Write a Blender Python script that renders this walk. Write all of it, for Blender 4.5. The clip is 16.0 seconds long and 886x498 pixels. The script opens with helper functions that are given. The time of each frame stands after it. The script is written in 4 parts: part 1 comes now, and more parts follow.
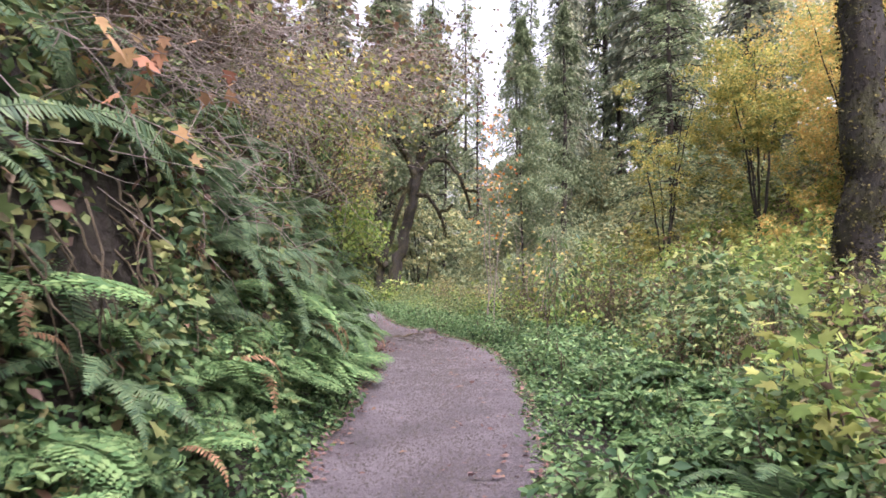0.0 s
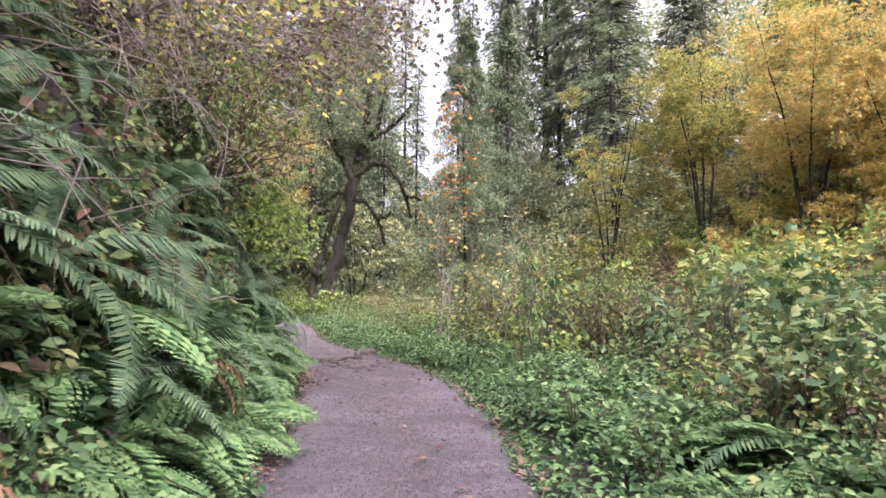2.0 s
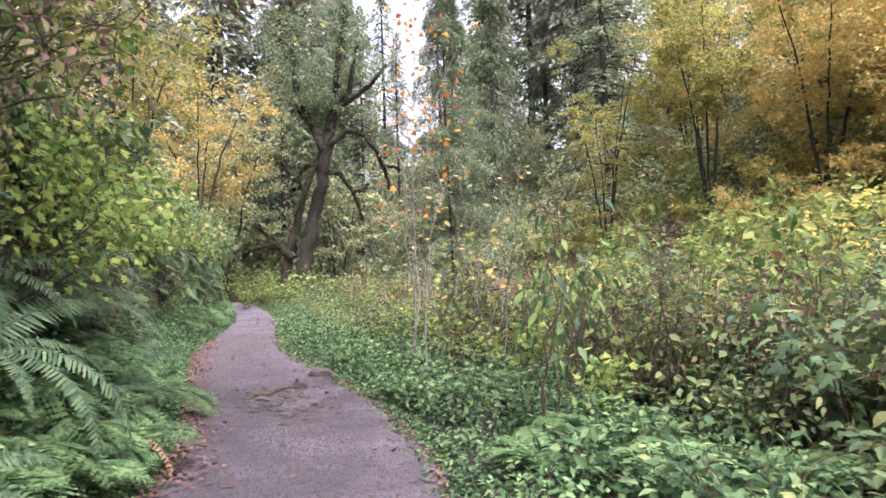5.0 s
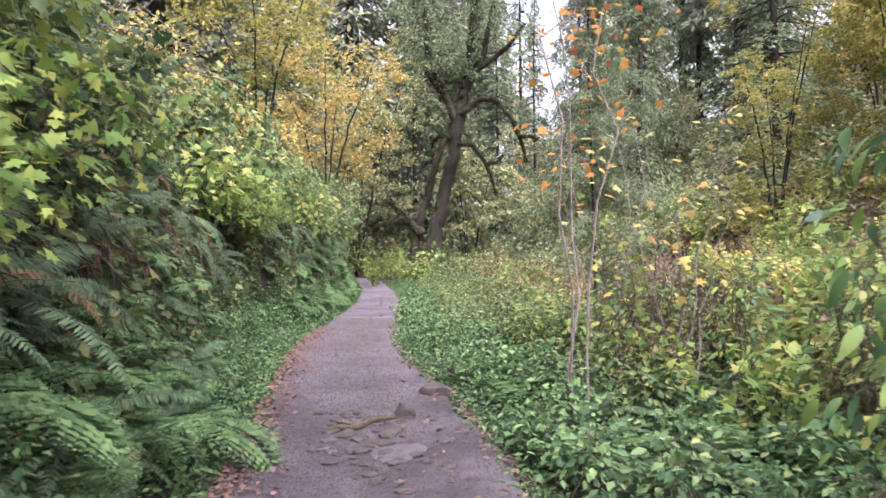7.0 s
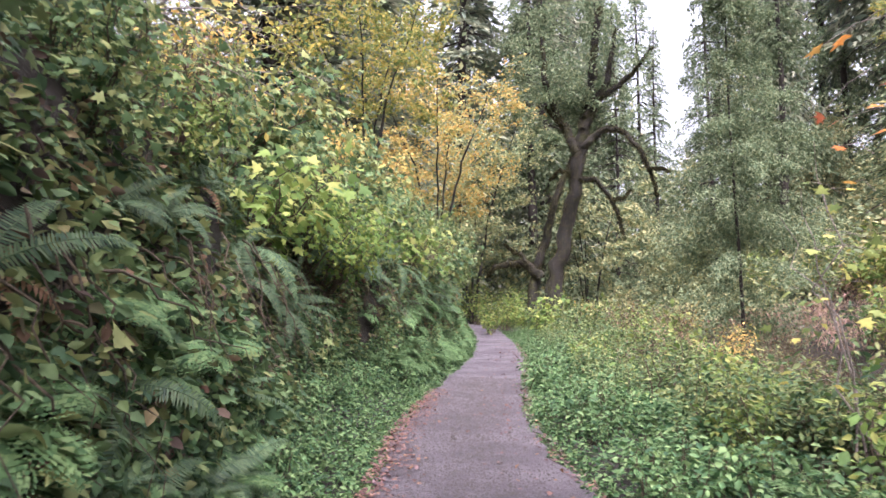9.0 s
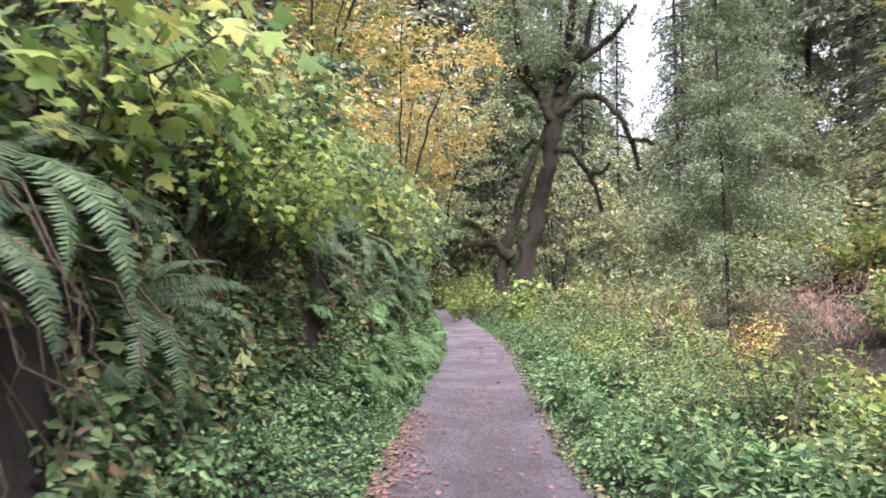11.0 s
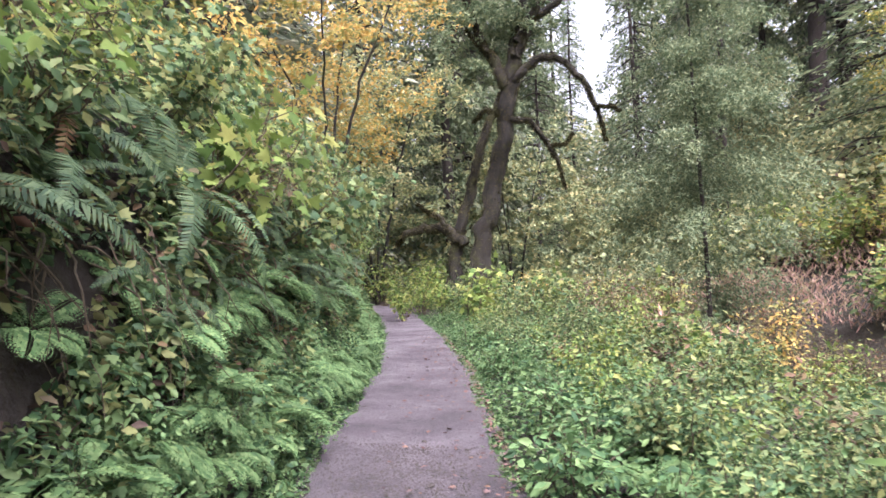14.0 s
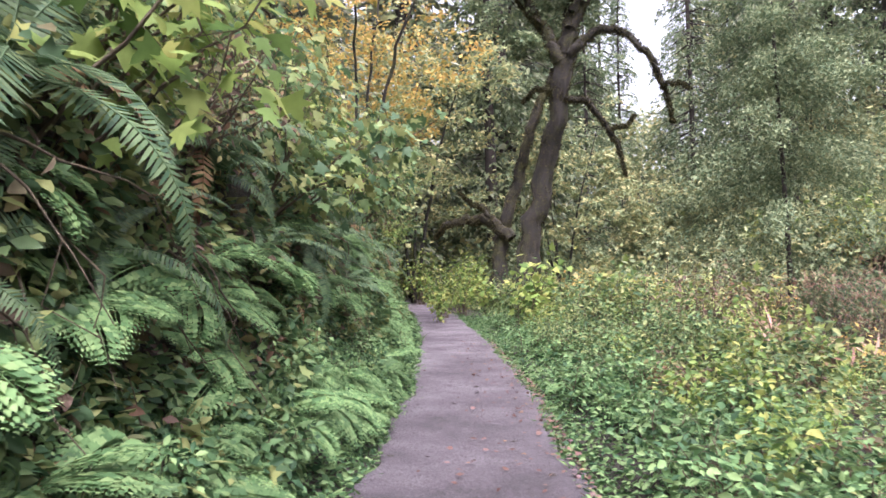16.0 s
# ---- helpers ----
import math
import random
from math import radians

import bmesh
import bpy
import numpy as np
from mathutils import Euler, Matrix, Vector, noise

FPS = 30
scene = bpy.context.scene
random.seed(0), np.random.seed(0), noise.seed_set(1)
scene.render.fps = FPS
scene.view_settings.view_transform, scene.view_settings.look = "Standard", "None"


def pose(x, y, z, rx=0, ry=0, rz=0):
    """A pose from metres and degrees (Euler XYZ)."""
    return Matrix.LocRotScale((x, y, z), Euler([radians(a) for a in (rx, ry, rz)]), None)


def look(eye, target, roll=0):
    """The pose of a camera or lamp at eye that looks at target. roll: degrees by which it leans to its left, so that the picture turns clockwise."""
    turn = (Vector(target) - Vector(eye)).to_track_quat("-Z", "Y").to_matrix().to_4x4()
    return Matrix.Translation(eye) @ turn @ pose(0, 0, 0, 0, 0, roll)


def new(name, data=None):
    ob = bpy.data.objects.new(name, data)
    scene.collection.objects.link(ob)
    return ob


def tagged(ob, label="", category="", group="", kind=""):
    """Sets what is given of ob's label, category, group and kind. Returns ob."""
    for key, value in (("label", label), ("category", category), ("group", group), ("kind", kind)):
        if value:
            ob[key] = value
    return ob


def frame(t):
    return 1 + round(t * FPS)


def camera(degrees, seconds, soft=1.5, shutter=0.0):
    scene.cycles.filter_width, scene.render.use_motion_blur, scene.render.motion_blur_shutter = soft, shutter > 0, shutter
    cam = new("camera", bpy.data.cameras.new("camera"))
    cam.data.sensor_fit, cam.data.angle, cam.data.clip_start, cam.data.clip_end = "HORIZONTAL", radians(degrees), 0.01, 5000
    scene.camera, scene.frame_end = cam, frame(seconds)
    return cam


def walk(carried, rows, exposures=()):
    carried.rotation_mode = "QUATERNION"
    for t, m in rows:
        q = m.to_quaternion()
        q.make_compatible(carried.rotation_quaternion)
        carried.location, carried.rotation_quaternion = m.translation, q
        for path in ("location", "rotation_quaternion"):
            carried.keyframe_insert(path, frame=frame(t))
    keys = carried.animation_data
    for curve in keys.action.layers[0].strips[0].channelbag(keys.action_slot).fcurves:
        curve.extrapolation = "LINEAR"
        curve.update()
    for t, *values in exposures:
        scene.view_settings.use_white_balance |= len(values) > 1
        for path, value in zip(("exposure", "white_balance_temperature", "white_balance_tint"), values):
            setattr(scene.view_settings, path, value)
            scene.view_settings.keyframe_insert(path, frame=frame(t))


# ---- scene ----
cam = camera(68, 16.0, 1.6, 0.25)
PATH = [
    (0, (1.224, 2.584, 1.035), (0.99, 4.566, 1.161), 0.6),
    (0.5, (1.112, 3.168, 1.065), (0.933, 5.154, 1.217), 1.4),
    (1, (1.007, 3.797, 1.073), (0.844, 5.786, 1.204), 1.2),
    (1.5, (0.86, 4.403, 1.071), (0.76, 6.394, 1.232), 1.9),
    (2, (0.804, 5.027, 1.068), (0.763, 7.02, 1.232), 0.9),
    (2.5, (0.756, 5.639, 1.094), (0.733, 7.633, 1.245), 1.2),
    (3, (0.755, 6.248, 1.124), (0.767, 8.241, 1.292), 0.6),
    (3.2, (0.749, 6.491, 1.14), (0.771, 8.484, 1.301), 0.1),
    (5.3, (0.944, 8.938, 1.466), (0.917, 10.937, 1.542), -2.1),
    (5.5, (0.93, 9.199, 1.478), (0.854, 11.195, 1.565), -2.0),
    (6, (0.878, 9.879, 1.513), (0.737, 11.873, 1.584), -1.9),
    (6.5, (0.753, 10.541, 1.523), (0.386, 12.507, 1.54), -0.8),
    (7, (0.619, 11.201, 1.53), (0.213, 13.16, 1.544), -0.2),
    (7.5, (0.479, 11.828, 1.548), (-0.039, 13.76, 1.551), -0.5),
    (8, (0.276, 12.442, 1.569), (-0.302, 14.355, 1.652), -0.8),
    (8.5, (0.006, 13.009, 1.547), (-0.675, 14.888, 1.624), -0.4),
    (8.7, (-0.138, 13.244, 1.541), (-0.863, 15.101, 1.696), -0.1),
    (10.8, (-1.853, 16.391, 1.556), (-2.491, 18.285, 1.65), -0.2),
    (11, (-1.964, 16.669, 1.564), (-2.55, 18.578, 1.662), 0.2),
    (11.5, (-2.107, 17.29, 1.572), (-2.542, 19.24, 1.657), -0.6),
    (12, (-2.222, 17.928, 1.559), (-2.573, 19.895, 1.649), -0.3),
    (12.5, (-2.28, 18.576, 1.56), (-2.627, 20.544, 1.649), -0.4),
    (13, (-2.378, 19.182, 1.568), (-2.741, 21.147, 1.67), -0.9),
    (13.5, (-2.481, 19.797, 1.543), (-2.859, 21.759, 1.636), -1.9),
    (14, (-2.676, 20.405, 1.514), (-3.129, 22.352, 1.587), -1.7),
    (14.5, (-2.843, 21.004, 1.499), (-3.33, 22.94, 1.62), -1.2),
    (15, (-3.074, 21.625, 1.454), (-3.605, 23.551, 1.562), -0.3),
    (15.5, (-3.264, 22.268, 1.411), (-3.798, 24.194, 1.485), -0.9),
    (16, (-3.494, 22.838, 1.4), (-4.055, 24.756, 1.473), -0.7),
]
SKY = 0.14
walk(cam, [(t, look(eye, target, roll)) for t, eye, target, roll in PATH], [(0, 2.18, 6250, 27), (5, 2.28, 6050, 27), (16, 2.3, 6050, 25)])
# ---------------------------------------------------------------- light
world = bpy.data.worlds.new("overcast_sky")
scene.world = world
world.use_nodes = True
wn = world.node_tree
sky = wn.nodes.new("ShaderNodeTexSky")
sky.sky_type = "NISHITA"
sky.sun_disc = False
sky.sun_elevation, sky.sun_rotation = radians(60), radians(150)
sky.air_density, sky.dust_density, sky.ozone_density = 1.0, 6.0, 0.6
cloud = wn.nodes.new("ShaderNodeHueSaturation")
cloud.inputs["Saturation"].default_value = 0.25
wn.links.new(sky.outputs["Color"], cloud.inputs["Color"])
wn.links.new(cloud.outputs["Color"], wn.nodes["Background"].inputs["Color"])
wn.nodes["Background"].inputs["Strength"].default_value = SKY
sun = new("sun", bpy.data.lights.new("sun", "SUN"))
sun.data.energy, sun.data.angle, sun.data.color = 1.1, radians(30), (1.0, 0.97, 0.92)
sun.matrix_world = look((0, 0, 0), (-math.sin(radians(150)) * 0.5, -math.cos(radians(150)) * 0.5, -0.866))

rng = np.random.default_rng(7)


# ---------------------------------------------------------------- materials
def nodes_of(name):
    m = bpy.data.materials.new(name)
    m.use_nodes = True
    nt = m.node_tree
    return m, nt, nt.nodes["Principled BSDF"]


def ramp(nt, stops):
    r = nt.nodes.new("ShaderNodeValToRGB")
    e = r.color_ramp.elements
    while len(e) < len(stops):
        e.new(0.5)
    for k, (p, c) in enumerate(stops):
        e[k].position, e[k].color = p, (*c, 1)
    return r


def noise_node(nt, scale, detail=4.0, rough=0.6, coord="Object"):
    tc = nt.nodes.new("ShaderNodeTexCoord")
    n = nt.nodes.new("ShaderNodeTexNoise")
    n.inputs["Scale"].default_value, n.inputs["Detail"].default_value, n.inputs["Roughness"].default_value = scale, detail, rough
    nt.links.new(tc.outputs[coord], n.inputs["Vector"])
    return n


def mix_colors(nt, fac, a, b, kind="MIX"):
    m = nt.nodes.new("ShaderNodeMixRGB")
    m.blend_type = kind
    for k, v in enumerate((fac, a, b)):
        if isinstance(v, (int, float)):
            m.inputs[k].default_value = v
        elif isinstance(v, tuple):
            m.inputs[k].default_value = (*v, 1)
        else:
            nt.links.new(v, m.inputs[k])
    return m.outputs[0]


def bump(nt, b, height, strength, distance):
    n = nt.nodes.new("ShaderNodeBump")
    n.inputs["Strength"].default_value, n.inputs["Distance"].default_value = strength, distance
    nt.links.new(height, n.inputs["Height"])
    nt.links.new(n.outputs["Normal"], b.inputs["Normal"])


def leaf_material(name, colours, rough=0.45, glow=0.33):
    """Leaves whose tint varies leaf by leaf and plant by plant, with light passing through."""
    m, nt, b = nodes_of(name)
    geo = nt.nodes.new("ShaderNodeNewGeometry")
    info = nt.nodes.new("ShaderNodeObjectInfo")
    soft = [tuple(0.95 * v * w + 0.05 * (0.3 * c[0] + 0.6 * c[1] + 0.1 * c[2]) for v, w in zip(c, (1.15, 1.0, 1.25))) for c in colours]
    r = ramp(nt, [((k + 0.5) / len(soft), c) for k, c in enumerate(soft)])
    nt.links.new(geo.outputs["Random Per Island"], r.inputs[0])
    hsv = nt.nodes.new("ShaderNodeHueSaturation")
    mul = nt.nodes.new("ShaderNodeMapRange")
    mul.inputs[3].default_value, mul.inputs[4].default_value = 0.75, 1.25
    nt.links.new(info.outputs["Random"], mul.inputs[0])
    nt.links.new(mul.outputs[0], hsv.inputs["Value"])
    n = noise_node(nt, 14.0, 3)
    spots = mix_colors(nt, 0.35, r.outputs[0], n.outputs["Fac"], "OVERLAY")
    nt.links.new(spots, hsv.inputs["Color"])
    nt.links.new(hsv.outputs[0], b.inputs["Base Color"])
    b.inputs["Roughness"].default_value = rough + 0.15
    b.inputs["Specular IOR Level"].default_value = 0.2
    tr = nt.nodes.new("ShaderNodeBsdfTranslucent")
    nt.links.new(hsv.outputs[0], tr.inputs[0])
    mx = nt.nodes.new("ShaderNodeMixShader")
    mx.inputs[0].default_value = glow
    nt.links.new(b.outputs[0], mx.inputs[1])
    nt.links.new(tr.outputs[0], mx.inputs[2])
    nt.links.new(mx.outputs[0], nt.nodes["Material Output"].inputs["Surface"])
    return m


def bark_material(name, dark, light, moss=0.0, scale=6.0):
    m, nt, b = nodes_of(name)
    n = noise_node(nt, scale, 8, 0.7)
    mp = nt.nodes.new("ShaderNodeMapping")
    mp.inputs["Scale"].default_value = (1, 1, 0.25)
    nt.links.new(n.inputs["Vector"].links[0].from_socket, mp.inputs[0])
    nt.links.new(mp.outputs[0], n.inputs["Vector"])
    r = ramp(nt, [(0.3, dark), (0.7, light)])
    nt.links.new(n.outputs["Fac"], r.inputs[0])
    colour = r.outputs[0]
    if moss:
        k = noise_node(nt, 1.6, 6, 0.65)
        s = ramp(nt, [(max(0.0, 0.62 - moss * 0.4), (0, 0, 0)), (0.72 - moss * 0.35, (1, 1, 1))])
        nt.links.new(k.outputs["Fac"], s.inputs[0])
        g = noise_node(nt, 45, 4)
        gr = ramp(nt, [(0.3, (0.008, 0.009, 0.003)), (0.7, (0.05, 0.05, 0.014))])
        nt.links.new(g.outputs["Fac"], gr.inputs[0])
        colour = mix_colors(nt, s.outputs[0], colour, gr.outputs[0])
    nt.links.new(colour, b.inputs["Base Color"])
    b.inputs["Roughness"].default_value = 0.95
    bump(nt, b, n.outputs["Fac"], 0.9, 0.06)
    return m


def soil_material(name, stops, scale, fine, strength=0.6, rough=0.95, distance=0.03):
    m, nt, b = nodes_of(name)
    a, c = noise_node(nt, scale, 6, 0.65), noise_node(nt, fine, 6, 0.75)
    r = ramp(nt, stops)
    nt.links.new(mix_colors(nt, 0.5, a.outputs["Fac"], c.outputs["Fac"]), r.inputs[0])
    nt.links.new(r.outputs[0], b.inputs["Base Color"])
    b.inputs["Roughness"].default_value = rough
    bump(nt, b, c.outputs["Fac"], strength, distance)
    return m


M_SOIL = soil_material("forest_soil", [(0.35, (0.009, 0.006, 0.004)), (0.5, (0.026, 0.018, 0.012)), (0.65, (0.036, 0.036, 0.016))], 0.8, 12, 1.0, 0.95, 0.15)
M_PATH = soil_material("trail_gravel", [(0.4, (0.035, 0.028, 0.033)), (0.5, (0.083, 0.069, 0.08)), (0.6, (0.15, 0.128, 0.145))], 1.1, 55, 1.0, 0.9, 0.035)
M_YELD = leaf_material("withered_maple", [(0.3, 0.2, 0.09), (0.38, 0.28, 0.11), (0.3, 0.15, 0.08), (0.4, 0.32, 0.1)], 0.6, 0.35)
M_BRIGHT = leaf_material("bright_maple_leaves", [(0.08, 0.17, 0.03), (0.14, 0.25, 0.04), (0.18, 0.29, 0.05), (0.24, 0.31, 0.05)], 0.45, 0.45)
M_SAPL = leaf_material("sapling_leaves", [(0.06, 0.14, 0.05), (0.12, 0.24, 0.05), (0.2, 0.32, 0.06), (0.07, 0.15, 0.08)], 0.4, 0.4)
M_MOSS = leaf_material("moss", [(0.012, 0.013, 0.005), (0.035, 0.037, 0.011), (0.085, 0.083, 0.022)], 0.8, 0.2)
M_STONE = soil_material("trail_stone", [(0.35, (0.045, 0.038, 0.042)), (0.65, (0.13, 0.11, 0.118))], 6, 40, 0.7)
M_CLOD = soil_material("dark_clod", [(0.35, (0.03, 0.025, 0.022)), (0.65, (0.09, 0.075, 0.07))], 8, 50, 0.7)
M_FERN = leaf_material("sword_fern", [(0.035, 0.08, 0.034), (0.065, 0.125, 0.048), (0.1, 0.165, 0.065)], 0.3)
M_FERNL = leaf_material("lady_fern", [(0.05, 0.12, 0.036), (0.085, 0.18, 0.052), (0.14, 0.245, 0.075)], 0.45)
M_FERNB = leaf_material("dry_fern", [(0.13, 0.08, 0.035), (0.22, 0.15, 0.07), (0.2, 0.19, 0.07)], 0.7)
M_COVER = leaf_material("ground_leaves", [(0.03, 0.08, 0.028), (0.06, 0.14, 0.042), (0.1, 0.2, 0.06), (0.15, 0.26, 0.08)], 0.42)
M_SHRUB = leaf_material("shrub_leaves", [(0.045, 0.1, 0.036), (0.085, 0.16, 0.05), (0.135, 0.22, 0.065), (0.21, 0.26, 0.075)], 0.42)
M_SHRUBY = leaf_material("lime_leaves", [(0.08, 0.16, 0.035), (0.16, 0.27, 0.05), (0.2, 0.3, 0.06), (0.27, 0.32, 0.07)], 0.45, 0.45)
M_SHRUBB = leaf_material("fading_leaves", [(0.07, 0.055, 0.035), (0.12, 0.09, 0.055), (0.10, 0.13, 0.045), (0.18, 0.18, 0.06), (0.15, 0.09, 0.05), (0.08, 0.12, 0.04)], 0.6)
M_YEL = leaf_material("yellow_leaves", [(0.3, 0.33, 0.09), (0.46, 0.41, 0.095), (0.5, 0.4, 0.095), (0.46, 0.31, 0.07), (0.24, 0.3, 0.09)], 0.5, 0.5)
M_YELG = leaf_material("yellow_green_leaves", [(0.14, 0.22, 0.055), (0.24, 0.31, 0.07), (0.36, 0.38, 0.08), (0.46, 0.41, 0.075)], 0.5, 0.5)
M_ORG = leaf_material("orange_leaves", [(0.5, 0.28, 0.04), (0.5, 0.18, 0.03), (0.42, 0.34, 0.05), (0.3, 0.09, 0.03)], 0.5, 0.45)
M_CON = leaf_material("conifer_needles", [(0.09, 0.13, 0.075), (0.145, 0.19, 0.1), (0.22, 0.26, 0.14)], 0.6, 0.35)
M_EVER = leaf_material("hemlock_needles", [(0.085, 0.14, 0.062), (0.135, 0.2, 0.085), (0.2, 0.265, 0.115)], 0.6, 0.4)
M_WOODS = leaf_material("far_leaves", [(0.13, 0.19, 0.085), (0.18, 0.25, 0.1), (0.24, 0.3, 0.115), (0.34, 0.35, 0.13)], 0.6, 0.35)
M_DRY = leaf_material("dry_grass", [(0.36, 0.27, 0.16), (0.44, 0.34, 0.22), (0.3, 0.28, 0.12), (0.4, 0.26, 0.18)], 0.8, 0.3)
M_LITTER = leaf_material("fallen_leaves", [(0.07, 0.042, 0.03), (0.11, 0.068, 0.045), (0.16, 0.1, 0.065), (0.13, 0.1, 0.085), (0.19, 0.125, 0.06)], 0.7, 0.1)
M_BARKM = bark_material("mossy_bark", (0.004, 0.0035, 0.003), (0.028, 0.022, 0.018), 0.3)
M_BARK = bark_material("dark_bark", (0.012, 0.009, 0.008), (0.05, 0.038, 0.034), 0.12, 4)
M_TWIG = bark_material("grey_twig", (0.13, 0.105, 0.095), (0.32, 0.27, 0.24), 0.0, 20)
M_STEM = bark_material("brown_stem", (0.045, 0.032, 0.022), (0.13, 0.1, 0.06), 0.1, 25)
wm, wnt, wb = nodes_of("stream_water")
wb.inputs["Base Color"].default_value = (0.035, 0.03, 0.022, 1)
wb.inputs["Roughness"].default_value = 0.08
bump(wnt, wb, noise_node(wnt, 3.0, 3).outputs["Fac"], 0.25, 0.05)


# ---------------------------------------------------------------- mesh helpers
def mesh(name, V, faces, material, smooth=False):
    """A mesh from vertices and one or more arrays of faces (triangles or quads)."""
    me = bpy.data.meshes.new(name)
    V = np.asarray(V, np.float32)
    faces = [np.asarray(f, np.int32) for f in (faces if isinstance(faces, list) else [faces]) if len(f)]
    loops = np.concatenate([f.ravel() for f in faces])
    sizes = np.concatenate([np.full(len(f), f.shape[1], np.int32) for f in faces])
    me.vertices.add(len(V))
    me.vertices.foreach_set("co", V.ravel())
    me.loops.add(len(loops))
    me.loops.foreach_set("vertex_index", loops)
    me.polygons.add(len(sizes))
    me.polygons.foreach_set("loop_start", np.concatenate([[0], np.cumsum(sizes)[:-1]]).astype(np.int32))
    me.update(calc_edges=True)
    me.validate()
    if smooth:
        me.polygons.foreach_set("use_smooth", np.ones(len(sizes), bool))
    me.materials.append(material)
    return me


def part(name, data, parent, label=""):
    ob = new(name, data)
    ob.parent = parent
    return tagged(ob, label) if label else ob


def thing(name, label, category, group="", kind=""):
    return tagged(new(name), label, category, group, kind)


def join(pieces):
    V, F, n = [], {}, 0
    for v, f in pieces:
        V.append(v)
        for a in f if isinstance(f, list) else [f]:
            a = np.asarray(a)
            F.setdefault(a.shape[1], []).append(a + n)
        n += len(v)
    return np.concatenate(V), [np.concatenate(a) for a in F.values()]


def tube(points, radii, sides=7, rough=0.0):
    """A tapered limb through the points."""
    P, R = np.asarray(points, float), np.asarray(radii, float)
    T = np.gradient(P, axis=0)
    T /= np.linalg.norm(T, axis=1)[:, None] + 1e-9
    ref = np.where(np.abs(T[:, 2:3]) > 0.9, [[1.0, 0, 0]], [[0, 0, 1.0]])
    A = np.cross(T, ref)
    A /= np.linalg.norm(A, axis=1)[:, None] + 1e-9
    B = np.cross(T, A)
    for k in range(1, len(P)):
        if A[k] @ A[k - 1] < 0 and abs(A[k] @ A[k - 1]) > 0.5:
            A[k], B[k] = -A[k], -B[k]
    a = np.arange(sides) * 2 * np.pi / sides
    wob = 1 + rough * rng.normal(size=(len(P), sides, 1))
    ring = P[:, None] + R[:, None, None] * wob * (np.cos(a)[None, :, None] * A[:, None] + np.sin(a)[None, :, None] * B[:, None])
    V = ring.reshape(-1, 3)
    i, j = np.meshgrid(np.arange(len(P) - 1), np.arange(sides), indexing="ij")
    q = np.stack([i * sides + j, i * sides + (j + 1) % sides, (i + 1) * sides + (j + 1) % sides, (i + 1) * sides + j], -1).reshape(-1, 4)
    return V, q


def bend(a, b, n=8, sag=0.0, wild=0.05):
    """A wandering line from a to b."""
    a, b = np.asarray(a, float), np.asarray(b, float)
    s = np.linspace(0, 1, n)[:, None]
    P = a + (b - a) * s
    P[:, 2] -= sag * (4 * s * (1 - s))[:, 0]
    w = rng.normal(size=(n, 3)) * wild * np.linalg.norm(b - a)
    w[0] = 0
    return P + w * np.sqrt(s)


LEAF2 = (np.array([[0, 0, 0], [0.3, 0.45, 0.07], [0, 1, -0.06], [-0.3, 0.45, 0.07]]), np.array([[0, 1, 2], [0, 2, 3]]))
LEAF4 = (np.array([[0, 0, 0], [0.28, 0.42, 0.06], [0.17, 0.78, 0.0], [0, 1, -0.12], [-0.17, 0.78, 0.0], [-0.28, 0.42, 0.06]]),
         np.array([[0, 1, 2], [0, 2, 3], [0, 3, 4], [0, 4, 5]]))
LEAF8 = (np.array([[0, 0, 0], [0, 0.35, -0.02], [0, 0.72, -0.05], [0, 1, -0.14], [0.27, 0.33, 0.06], [0.22, 0.7, 0.02], [-0.27, 0.33, 0.06], [-0.22, 0.7, 0.02]]),
         np.array([[0, 4, 1], [1, 4, 5], [1, 5, 2], [2, 5, 3], [0, 1, 6], [1, 7, 6], [1, 2, 7], [2, 3, 7]]))
_s = np.array([0, 0.12, 0.3, 0.5, 0.7, 0.88, 1.0])
_w = np.array([0.0, 0.09, 0.16, 0.17, 0.12, 0.05, 0.0])
_z = -0.35 * _s**2
LEAFB = (np.concatenate([np.stack([sg * _w, _s, _z + 0.25 * np.abs(sg) * _w], -1) for sg in (-1, 0, 1)]),
         np.array([f for k in range(6) for f in ([k, k + 7, k + 8], [k, k + 8, k + 1], [k + 7, k + 14, k + 15], [k + 7, k + 15, k + 8])]))
_a = np.radians([-150, -115, -85, -60, -35, -18, 0, 18, 35, 60, 85, 115, 150])
_r = np.array([0.3, 0.55, 0.3, 0.62, 0.33, 0.5, 0.72, 0.5, 0.33, 0.62, 0.3, 0.55, 0.3])
MAPLE = (np.concatenate([[[0, 0.3, 0]], np.stack([np.sin(_a) * _r, 0.3 + np.cos(_a) * _r, -0.18 * np.abs(np.sin(_a)) * _r - 0.1 * _r * (np.cos(_a) > 0.7)], -1)]),
         np.array([[0, k + 1, k + 2] for k in range(12)] + [[0, 13, 1]])[:, ::-1])


